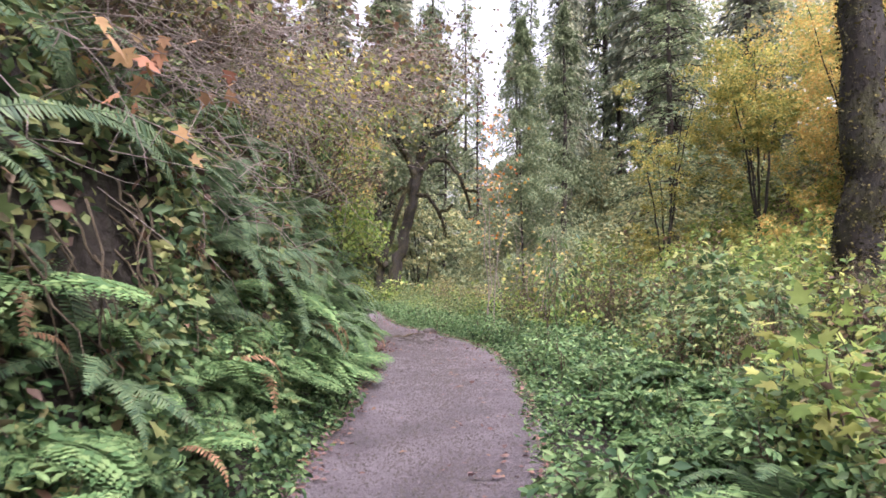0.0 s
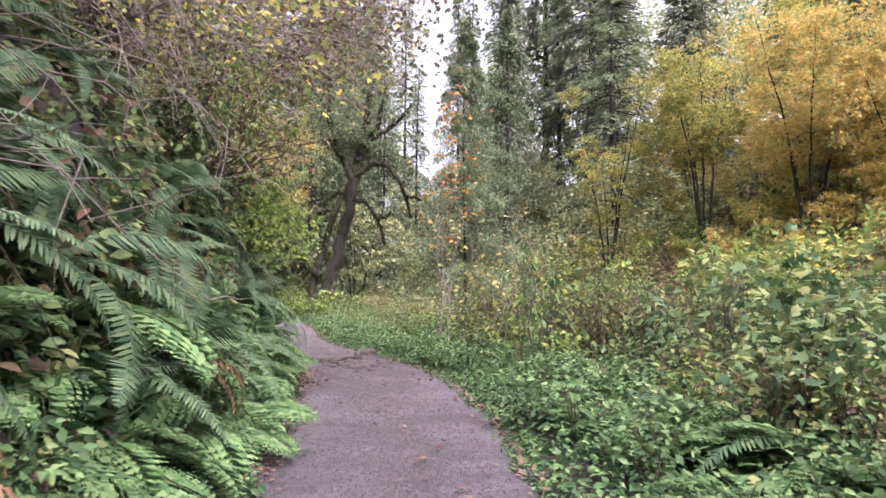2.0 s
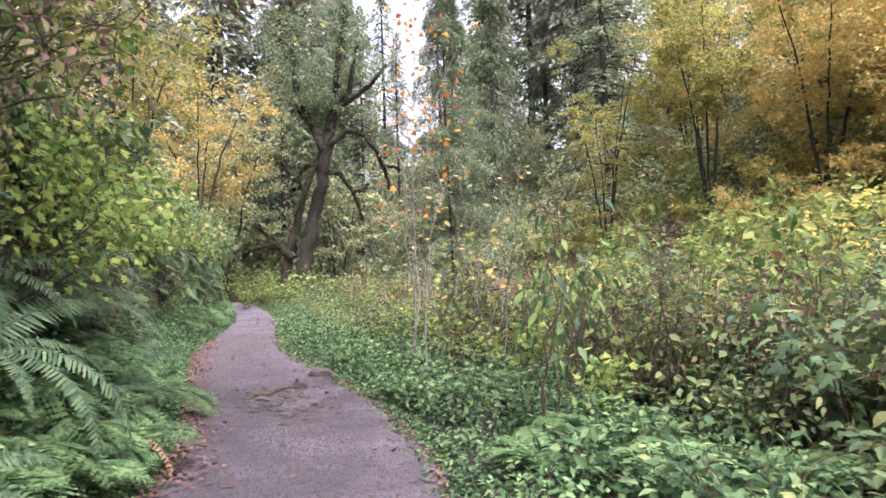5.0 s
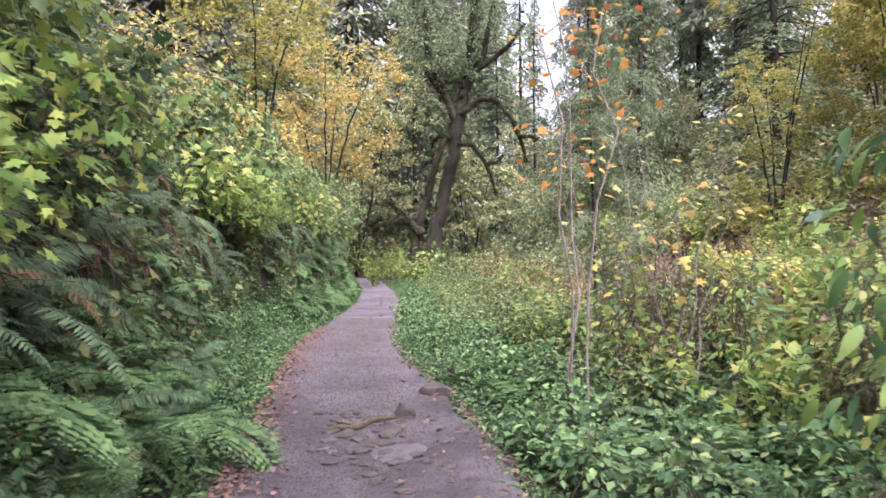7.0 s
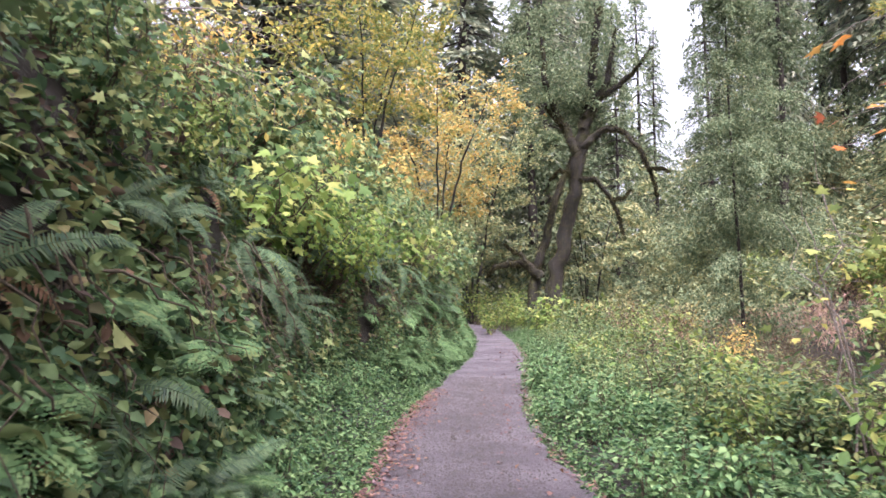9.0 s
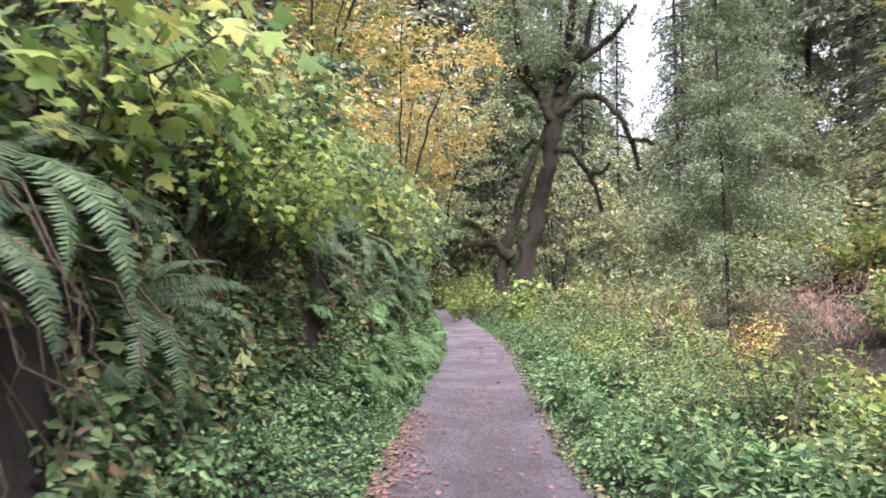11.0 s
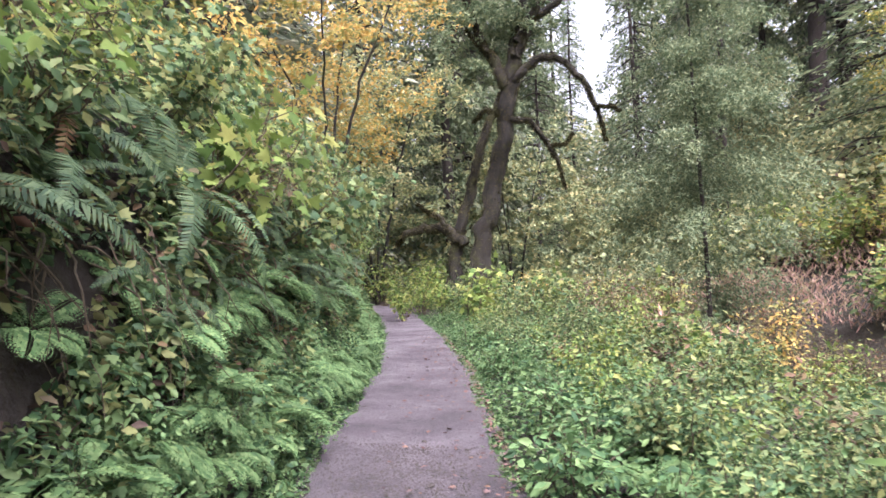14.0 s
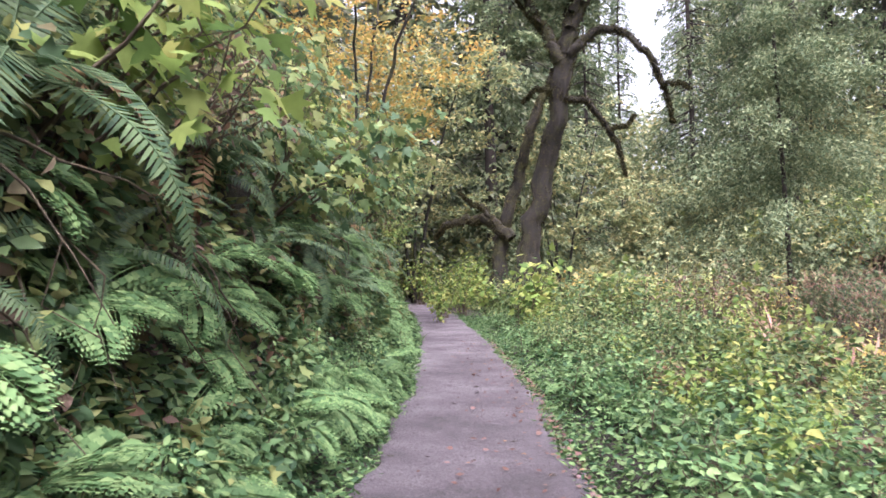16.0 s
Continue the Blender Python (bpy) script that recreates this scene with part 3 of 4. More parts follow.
for k in range(64):
    y, u = rng.uniform(5, 21), rng.uniform(1.5, 5.5)
    pool, lab = ((S_GREEN, "leafy green shrub in the undergrowth"), (S_LIME, "lime green leafy shrub turning yellow"), (S_FADE, "half-bare shrub with fading brown leaves"))[k % 3]
    place_shrub(pool[k % 3], lab, "thicket shrubs", spot(half(y) + u, y), rng.uniform(0.7, 1.0) * (0.7 + 0.12 * u), rng.uniform(0, 360))
merged(far_shrubs, "dense green and yellowing thicket on the flat by the stream")
# orange-brown autumn brush under the hemlock and along the stream
for k in range(26):
    x, y = rng.uniform(-3.5, 3.5), rng.uniform(33, 44)
    place_shrub((S_FADE, S_FADE, S_LIME)[k % 3][k % 2], ("half-bare shrub with fading brown leaves", "half-bare shrub with fading brown leaves", "lime green leafy shrub turning yellow")[k % 3], "stream brush", (x, y, float(land(x, y))), rng.uniform(1.0, 1.6), rng.uniform(0, 360))
# leafy herbs along both edges of the trail
for k in range(150):
    y = 4.5 + 34 * (k + rng.uniform(-0.5, 0.5)) / 150
    herb(float(half(y)) + rng.uniform(0.25, 1.9), y, rng.uniform(0.65, 1.15))
for k in range(80):
    y = 4.5 + 30 * (k + rng.uniform(-0.5, 0.5)) / 80
    herb(-float(half(y)) - rng.uniform(0.3, 0.6) - 0.5 * float(shelf(y)), y, rng.uniform(0.45, 0.8) * (0.7 if 14.5 < y < 18.5 else 1.0), 20)
# the overgrown bank
for k in range(46):
    y, u = rng.uniform(20, 36), rng.uniform(0.75, 3.4)
    place_shrub(S_GREEN[k % 3] if k % 8 else S_LIME[k % 3], "leafy green shrub in the undergrowth" if k % 8 else "lime green leafy shrub turning yellow", "verge shrubs", spot(half(y) + u, y), rng.uniform(0.4, 0.6) + 0.13 * u, rng.uniform(0, 360))
for k in range(30):
    y = 18 + 16 * (k + rng.uniform(-0.4, 0.4)) / 30
    fern(LACES, "fresh green lady fern on the verge", "verge ferns", spot(half(y) + rng.uniform(0.45, 1.6), y), rng.uniform(0.55, 0.85), 8)
back = []
for k in range(140):
    y = 3 + 44 * (k + rng.uniform(-0.5, 0.5)) / 150
    u = [1.0, 1.4, 2.1, 3.2, 4.4][k % 5] + rng.uniform(-0.15, 0.2) + float(shelf(y))
    if y < 9.5:
        u += 0.7
    p = spot(-half(y) - u, y)
    r = rng.uniform() if y > 12 else rng.uniform(0.3, 0.6)
    pool, lab = ((S_GREEN, "leafy green shrub hanging from the bank") if r < 0.42 else (S_FADE, "tangled shrub with withered brown leaves") if r < 0.74 else
                 (S_GMAPLE, "broad-leaved green shrub on the bank") if r < 0.93 else (S_LIME, "lime green shrub on the bank"))
    if y > 19 and k % 2:
        pool, lab = (S_GMAPLE, "broad-leaved green shrub on the bank") if k % 4 == 1 else (S_LIME, "lime green shrub on the bank")
    if u > 3.9:
        back.append((F_ALL[(0, 2, 3)[k % 3]], Matrix.Translation(p) @ pose(0, 0, 0, 0, 22, 0) @ pose(0, 0, 0, 0, 0, k * 77.0) @ Matrix.Diagonal((1.2, 1.2, 1.2, 1))))
        continue
    place_shrub(pool[int(rng.integers(len(pool)))], lab, "bank shrubs", p, rng.uniform(0.75, 1.15) * (0.7 if 14 < y < 18.5 else 1.0), rng.uniform(0, 360), rng.uniform(22, 50))
merged(back, "tangled green and brown thicket high on the bank")
for x, y, s in ((-1.75, 12.4, 0.7), (-2.0, 13.2, 0.85), (-2.5, 12.9, 1.0), (-5.1, 20.6, 0.8), (-5.3, 21.6, 0.9)):
    place_shrub(S_MAPLE[int(x * 10) % 2], "bright lime green maple bush over the path", "bright maples", (x, y, float(land(x, y))), s, rng.uniform(0, 360), 38)
for x, y, s in ((-6.9, 22.2, 1.1), (-7.2, 24.6, 1.2), (-6.0, 19.5, 1.1), (-7.6, 27.2, 1.2)):
    place_shrub(S_YEL[int(y) % 2], "yellow-leaved shrub hanging from the bank", "yellow shrubs", (x, y, float(land(x, y))), s, rng.uniform(0, 360), 20)
for x, y, s in ((-8.7, 40.5, 0.9), (-9.2, 42.5, 1.1), (-9.0, 44.0, 1.2), (-9.9, 48.0, 1.6), (-12.6, 50.5, 2.0), (-10.6, 51.5, 2.0), (-14.8, 54, 2.2), (-6.0, 42.5, 1.1), (-5.2, 50, 1.8), (-8.0, 53, 2.0)):
    place_shrub(S_LIME[int(y) % 3], "light green bush beside the bend of the trail", "bend bushes", (x, y, float(land(x, y))), s, rng.uniform(0, 360))
for x, y, s in ((0.5, 33, 1.0), (-1.2, 38, 1.3), (0.8, 36.5, 1.1), (-3.0, 41.5, 1.2), (4.5, 26, 0.9), (-4.7, 43, 1.2)):
    place_shrub(S_YEL[int(y) % 2], "orange-yellow autumn shrub in the thicket", "yellow shrubs", (x, y, float(land(x, y))), s, rng.uniform(0, 360))


# ---------------------------------------------------------------- trees
def tree(name, label, category, place, trunks, crown=None, bark=M_BARKM, group="", moss=0):
    """trunks: (part name, points, radii); crown: leaf mesh. Places are relative to the tree's foot."""
    root = thing(name, label, category, group)
    root.location = place
    for nm, P, R in trunks:
        P, R = np.asarray(P, float), np.asarray(R, float)
        n = max(8, len(P) * 5)
        s, t = np.linspace(0, 1, len(P)), np.linspace(0, 1, n)
        Q = np.stack([np.interp(t, s, P[:, c]) for c in range(3)], -1)
        Q[1:-1] += rng.normal(size=(n - 2, 3)) * (np.interp(t, s, R)[1:-1, None] * 0.1 + 0.02)
        V, F = tube(Q, np.interp(t, s, R), 14, 0.11)
        limb = part(nm, mesh(nm, V, F, bark, True), root)
        if moss:
            k = rng.integers(0, len(V), int(5 * moss * len(V) * (R.max() + 0.15)))
            f = rng.uniform(0, 1, (len(k), 1))
            V2 = V[k] * f + V[np.minimum(k + 14, len(V) - 1)] * (1 - f) + rng.normal(size=(len(k), 3)) * 0.03
            d = any_way(len(k), 0.6)
            tagged(part("moss", mesh("moss", *leaves(LEAF2, V2, d, rng.uniform(0.02, 0.07, len(k)), 1.0, 0.5), M_MOSS), limb, "olive green moss"), kind="stuff")
    if crown is not None:
        tagged(part("crown", crown, root), kind="stuff")
    return root


def crown_blobs(blobs, per, material, size, template, flat=0.6, droop=0.1, shell=0.5):
    """Leaves in uneven clumps: each blob is (x, y, z, radius)."""
    pos, way = [], []
    for x, y, z, r in blobs:
        clumps = max(4, int(10 * r))
        c = any_way(clumps, 0.8) * (r * rng.uniform(0.25, 1.0, clumps) ** shell)[:, None]
        m = per // clumps + 1
        q = np.repeat(c, m, 0) + rng.normal(size=(clumps * m, 3)) * r * 0.17 * np.array([1, 1, flat])
        pos.append(q + (x, y, z))
        way.append(any_way(len(q), 0.5))
    pos, way = np.concatenate(pos), np.concatenate(way)
    return mesh("crown", *leaves(template, pos, way, size * rng.uniform(0.6, 1.3, len(pos)), 0.6, droop), material)


# the mossy twin-trunked maple ahead
OX, OY = -7.3, 46.0
oz = float(land(OX, OY))
mt = lambda *pts: [(x - OX, 0.25 * (i % 3), z - oz) for i, (x, z) in enumerate(pts)]
MAIN = [("trunk", mt((-7.35, oz - 0.3), (-7.1, 2.5), (-6.45, 5.2), (-5.9, 7.8), (-5.6, 9.6), (-5.2, 12), (-4.6, 16)), (0.56, 0.38, 0.33, 0.32, 0.3, 0.24, 0.14)),
        ("second_trunk", mt((-8.55, oz - 0.3), (-8.15, 2.4), (-7.65, 4.4), (-6.95, 6.5), (-6.1, 8.6)), (0.33, 0.24, 0.2, 0.17, 0.12)),
        ("limb", mt((-7.75, 2.6), (-8.6, 3.3), (-9.5, 3.35), (-10.2, 3.15), (-10.6, 2.7)), (0.22, 0.19, 0.15, 0.1, 0.04)),
        ("limb", mt((-8.2, 3.0), (-8.8, 3.8), (-9.2, 3.9), (-9.6, 4.3)), (0.1, 0.09, 0.06, 0.03)),
        ("dead_limb", mt((-5.8, 7.5), (-5.0, 7.4), (-4.3, 6.4), (-4.0, 5.8), (-3.75, 4.7)), (0.12, 0.0975, 0.0825, 0.06, 0.0225)),
        ("dead_limb", mt((-4.2, 6.3), (-3.7, 6.4), (-3.4, 6.8)), (0.045, 0.03, 0.015)),
        ("dead_limb", mt((-5.6, 9.0), (-4.6, 9.9), (-3.6, 9.75), (-2.8, 8.6), (-2.4, 7.6), (-2.15, 6.5)), (0.18, 0.15, 0.112, 0.0975, 0.075, 0.03)),
        ("dead_limb", mt((-2.45, 7.7), (-1.9, 7.75), (-1.6, 7.6)), (0.0525, 0.0375, 0.015)),
        ("limb", mt((-5.9, 8.8), (-6.4, 10), (-6.9, 10.8), (-7.4, 12.5), (-7.6, 15)), (0.24, 0.2, 0.17, 0.13, 0.07)),
        ("dead_limb", mt((-6.5, 10.2), (-7.0, 10.7), (-7.5, 11.4)), (0.075, 0.06, 0.0225)),
        ("limb", mt((-6.1, 7.7), (-6.8, 8.0), (-7.3, 7.6)), (0.1, 0.08, 0.03)),
        ("limb", mt((-5.4, 10.5), (-4.4, 12.2), (-3.9, 15)), (0.18, 0.14, 0.07)),
        ("limb", mt((-5.5, 9.9), (-4.8, 11.4), (-3.2, 12.5), (-2.2, 13.6)), (0.2, 0.15, 0.1, 0.05))]
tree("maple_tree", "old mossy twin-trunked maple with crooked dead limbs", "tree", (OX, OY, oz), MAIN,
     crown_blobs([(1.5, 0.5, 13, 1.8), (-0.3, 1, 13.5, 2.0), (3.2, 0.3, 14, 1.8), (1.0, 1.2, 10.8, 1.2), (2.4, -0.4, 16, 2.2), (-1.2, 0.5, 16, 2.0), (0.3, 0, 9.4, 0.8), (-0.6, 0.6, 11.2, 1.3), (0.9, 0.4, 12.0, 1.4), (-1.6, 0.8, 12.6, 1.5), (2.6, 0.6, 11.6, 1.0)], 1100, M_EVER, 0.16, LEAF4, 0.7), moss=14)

# bushes round the foot of the old maple
for k in range(22):
    x, y = rng.uniform(-8.2, -1.5), rng.uniform(34, 44.5)
    if x < centre(y) + 1.9:
        x = float(centre(y)) + 2.2
    pool, lab = ((S_GREEN, "leafy green bush below the old maple"), (S_LIME, "light green bush below the old maple"), (S_GREEN, "leafy green bush below the old maple"))[k % 3]
    place_shrub(pool[k % 3], lab, "bend bushes", (x, y, float(land(x, y))), rng.uniform(1.0, 1.5), rng.uniform(0, 360))

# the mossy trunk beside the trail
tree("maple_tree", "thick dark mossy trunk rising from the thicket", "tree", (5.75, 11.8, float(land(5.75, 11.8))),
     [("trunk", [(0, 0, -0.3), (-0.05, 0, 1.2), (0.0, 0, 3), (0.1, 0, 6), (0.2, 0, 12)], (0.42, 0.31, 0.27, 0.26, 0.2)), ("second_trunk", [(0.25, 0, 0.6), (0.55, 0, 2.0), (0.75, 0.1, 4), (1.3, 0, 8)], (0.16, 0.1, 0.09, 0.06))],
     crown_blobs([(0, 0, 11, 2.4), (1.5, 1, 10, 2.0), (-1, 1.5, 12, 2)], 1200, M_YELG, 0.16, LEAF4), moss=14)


def conifer_crown(height, radius, first, n, material, size, thin=1.0):
    """Whorls of drooping boughs with flat sprays of needles."""
    pos, way, tubes = [], [], []
    levels = int(height * 1.3)
    for k in range(levels):
        f = first + (1 - first) * k / levels
        z, r = height * f, radius * (1 - (f - first) / (1 - first)) ** 0.75 * rng.uniform(0.7, 1.1) + 0.3
        for _ in range(int(rng.integers(3, 6))):
            a = rng.uniform(0, 2 * np.pi)
            tip = np.array([np.cos(a) * r, np.sin(a) * r, z - r * rng.uniform(0.15, 0.45)])
            P = bend((0, 0, z), tip, 6, -0.06 * r, 0.03)
            tubes.append(tube(P, np.linspace(0.06, 0.012, 6), 4))
            m = max(3, int(n / (levels * 4) * (0.4 + r / radius)))
            s = rng.uniform(0.2, 1.02, m)
            q = np.stack([np.interp(s, np.linspace(0, 1, 6), P[:, c]) for c in range(3)], -1)
            side = np.array([-np.sin(a), np.cos(a), 0])
            sg = rng.choice([-1.0, 1.0], m)[:, None]
            off = side * sg * (rng.uniform(0, 0.42, m) * r * (1.1 - s))[:, None]
            off[:, 2] -= np.abs(rng.normal(size=m)) * 0.12 * thin
            pos.append(q + off)
            way.append(np.array([np.cos(a), np.sin(a), -0.3]) * 0.7 + side * sg * 0.8 + rng.normal(size=(m, 3)) * 0.25)
    pos, way = np.concatenate(pos), np.concatenate(way)
    return mesh("branchwork", *join(tubes), M_BARK), mesh("foliage", *leaves((LEAF2[0] * (0.55, 1, 1), LEAF2[1]), pos, way, size * rng.uniform(0.6, 1.3, len(pos)), 0.5, 0.15), material)


def conifer(label, x, y, height, girth, pair, scale=1.0, group="conifers", name="conifer"):
    root = thing(name, label, "tree", group)
    root.location = (x, y, float(land(x, y)) - 0.3)
    s = np.linspace(0, 1, 14)
    P = np.stack([0.15 * np.sin(s * 5 + x), 0.15 * np.cos(s * 4 + y), s * height], -1)
    part("trunk", mesh("trunk", *tube(P, girth * (1 - 0.85 * s) * (1 + 0.5 * np.exp(-s * 30)), 9, 0.05), M_BARK, True), root)
    for nm, me in zip(("branchwork", "foliage")[-len(pair):], pair):
        ob = tagged(part(nm, me, root), kind="stuff")
        ob.matrix_basis = pose(0, 0, 0, 0, 0, rng.uniform(0, 360)) @ Matrix.Diagonal((scale, scale, height / 30, 1))
    return root


C_BIG = [conifer_crown(30, 5.4, 0.12, 5200, M_CON, 0.85, 2.0) for _ in range(2)]
C_HIGH = [conifer_crown(30, 4.6, 0.3, 6000, M_CON, 0.8)]


def soft_crown(height, n, size):
    """A full, ragged crown of hanging sprays, from near the ground to the tip."""
    boughs = 200
    f = np.sort(rng.uniform(0.03, 1, boughs) ** 1.2)
    r = 4.9 * np.interp(f, [0, 0.12, 0.3, 0.6, 1], [0.75, 1.0, 0.95, 0.62, 0.06]) * rng.uniform(0.6, 1.12, boughs)
    a = rng.uniform(0, 2 * np.pi, boughs)
    m = n // boughs
    s = rng.uniform(0.0, 1, (boughs, m)) ** 0.75
    lat = rng.normal(size=(boughs, m)) * 0.12 * r[:, None] * (1.15 - s)
    hang = -np.abs(rng.normal(size=(boughs, m))) * 0.5 + rng.normal(size=(boughs, m)) * 0.12
    R, A = r[:, None] * s, a[:, None]
    q = np.stack([np.cos(A) * R - np.sin(A) * lat, np.sin(A) * R + np.cos(A) * lat, (f * height)[:, None] + 0.12 * R - 0.35 * r[:, None] * s**2 + hang], -1).reshape(-1, 3)
    out = np.repeat(np.stack([np.cos(a), np.sin(a), -0.5 + 0 * a], -1), m, 0) * 0.5 + any_way(len(q), 0.7)
    return mesh("foliage", *leaves((LEAF2[0] * (0.6, 1, 1), LEAF2[1]), q, out, size * rng.uniform(0.5, 1.3, len(q)), 0.55, 0.6), M_EVER)


C_SPARSE = [conifer_crown(30, 5.0, 0.08, 9000, M_EVER, 0.42, 2.2) for _ in range(2)]
C_EVER, C_PALE = (soft_crown(30, 80000, 0.19),), (soft_crown(30, 14000, 0.42),)
conifer("dense soft green hemlock with branches to the ground", 1.3, 47.2, 22, 0.1, C_EVER, 1.05, "", "hemlock_tree")
conifer("grey-green hemlock standing behind the thicket", 5.2, 64, 27, 0.35, C_PALE, 1.0, "", "hemlock_tree")
conifer("pale grey-green fir at the end of the valley", -8.8, 74, 44, 0.3, C_PALE, 1.0, "pale firs")
conifer("slim pale fir at the end of the valley", -6.9, 72, 29, 0.2, C_SPARSE[0], 0.7, "pale firs")
conifer("slim pale fir at the end of the valley", 0.8, 76, 36, 0.25, C_SPARSE[1], 0.75, "pale firs")
conifer("pale grey-green fir at the end of the valley", 6.0, 84, 44, 0.4, C_SPARSE[0], 1.1, "pale firs")
conifer("pale grey-green fir at the end of the valley", -9.5, 80, 36, 0.4, C_PALE, 1.2, "pale firs")
conifer("pale grey-green fir at the end of the valley", 14, 90, 42, 0.4, C_PALE, 1.3, "pale firs")
conifer("pale grey-green fir at the end of the valley", -11, 58, 30, 0.4, C_PALE, 1.2, "pale firs")
conifer("pale grey-green fir at the end of the valley", 14.5, 62, 34, 0.4, C_SPARSE[1], 1.2, "pale firs")
conifer("hazy fir on the valley side", -7.0, 98, 44, 0.3, C_SPARSE[1], 0.9, "pale firs")
conifer("hazy fir on the valley side", -4.6, 92, 30, 0.25, C_SPARSE[0], 0.7, "pale firs")
conifer("hazy fir on the valley side", 2.6, 96, 40, 0.3, C_SPARSE[1], 0.8, "pale firs")
conifer("slender grey fir trunk with sparse boughs", 6.2, 73, 46, 0.45, C_HIGH[0], 0.6)
conifer("tall fir with a bare dark lower trunk", 17.2, 84, 52, 0.85, C_HIGH[0], 1.3)
for x, y, h, g, c in ((25, 74, 44, 0.6, 0), (13, 96, 55, 0.6, 1), (30, 58, 38, 0.5, 1), (38, 66, 40, 0.6, 0), (22, 92, 46, 0.6, 1), (34, 92, 50, 0.6, 0), (46, 82, 44, 0.6, 1), (28, 44, 32, 0.4, 0), (40, 46, 36, 0.5, 1),
                      (-16, 58, 36, 0.5, 0), (-12, 66, 42, 0.6, 1), (-20, 70, 40, 0.6, 0), (-26, 60, 34, 0.5, 1), (-18, 46, 28, 0.4, 0), (-24, 48, 30, 0.4, 1), (-14, 80, 44, 0.6, 0), (-30, 78, 40, 0.6, 1), (-17, 36, 24, 0.4, 1), (-21, 28, 24, 0.4, 0), (-15, 22, 22, 0.35, 1), (-13, 13, 22, 0.35, 0), (-12, 4, 22, 0.35, 1),
                      (-15, 90, 46, 0.6, 1), (-16, 105, 40, 0.6, 0), (10, 118, 42, 0.6, 1), (52, 60, 40, 0.6, 0), (24, 112, 50, 0.6, 0), (36, 30, 30, 0.4, 1), (14, -14, 28, 0.4, 0), (-8, -12, 26, 0.4, 1), (4, -22, 30, 0.4, 0)):
    conifer("tall dark green fir in the mixed forest", x, y, h, g, C_BIG[c], 1.0)


def broadleaf(label, x, y, height, radius, material, size, n, template=LEAF4, low=0.25, group="autumn maples", stems=4, bark=M_BARKM):
    z = float(land(x, y))
    limbs, blobs = [], []
    for k in range(stems):
        a = 2 * np.pi * k / stems + rng.uniform(-0.5, 0.5)
        top = np.array([np.cos(a) * radius * 0.75, np.sin(a) * radius * 0.75, height * rng.uniform(0.75, 1.0)])
        mid = top * (0.4, 0.4, 0.55)
        g = 0.0075 * height * (0.8 if k else 1.0)
        limbs.append(("trunk" if k == 0 else "limb", [(0, 0, -0.3), mid * 0.5, mid, top], (g, g * 0.8, g * 0.6, g * 0.2)))
        for f in (0.45, 0.65, 0.85, 1.0):
            c = mid + (top - mid) * (f - 0.45) / 0.55 if f > 0.45 else mid
            o = any_way(1, 0.4)[0] * radius * 0.45
            blobs.append((*(c + o), radius * rng.uniform(0.32, 0.5)))
    for _ in range(stems * 4):
        a, r = rng.uniform(0, 2 * np.pi), radius * np.sqrt(rng.uniform(0.2, 1))
        blobs.append((np.cos(a) * r, np.sin(a) * r, height * rng.uniform(low, 0.8), radius * rng.uniform(0.25, 0.4)))
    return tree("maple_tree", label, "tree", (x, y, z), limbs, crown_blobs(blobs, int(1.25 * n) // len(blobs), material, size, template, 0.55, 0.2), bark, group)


broadleaf("golden vine maple leaning over the bank", -9.9, 37.5, 8.5, 3.0, M_YEL, 0.14, 7000, LEAF4, 0.2)
broadleaf("yellow and green vine maple on the bank", -9.4, 30.5, 7.5, 2.4, M_YELG, 0.13, 5500, LEAF4, 0.3)
broadleaf("golden yellow maple at the edge of the clearing", 20.5, 42, 15, 4.8, M_YEL, 0.2, 20000, LEAF4, 0.02)
broadleaf("yellow-green maple at the edge of the clearing", 17.0, 48, 17, 3.4, M_YELG, 0.2, 15000, LEAF4, 0.05)
broadleaf("yellow-green maple beyond the stream", 25.0, 50, 18, 5.0, M_YELG, 0.25, 20000, LEAF4, 0.03)
broadleaf("golden orange maple at the edge of the clearing", 23.5, 38, 12, 4.2, M_YEL, 0.2, 18000, LEAF4, 0.02)
broadleaf("golden maple on the far slope", 21.5, 62, 15, 4.0, M_YEL, 0.25, 6000, LEAF4, 0.15)
broadleaf("mossy yellow-green maple by the stream", 11.5, 51, 14, 3.2, M_YELG, 0.17, 9000, LEAF4, 0.06)
broadleaf("pale green alder behind the clearing", 8.2, 74, 13, 3.5, M_WOODS, 0.28, 8000, LEAF4, 0.1)
broadleaf("pale green alder along the stream", -2.5, 68, 8, 3.5, M_WOODS, 0.28, 9000, LEAF4, 0.1)
broadleaf("pale green alder along the stream", -7.5, 60, 12, 3.0, M_WOODS, 0.26, 7000, LEAF4, 0.1)
broadleaf("green alder behind the bend of the trail", -13.5, 52, 13, 4.0, M_WOODS, 0.24, 8000, LEAF4, 0.1)

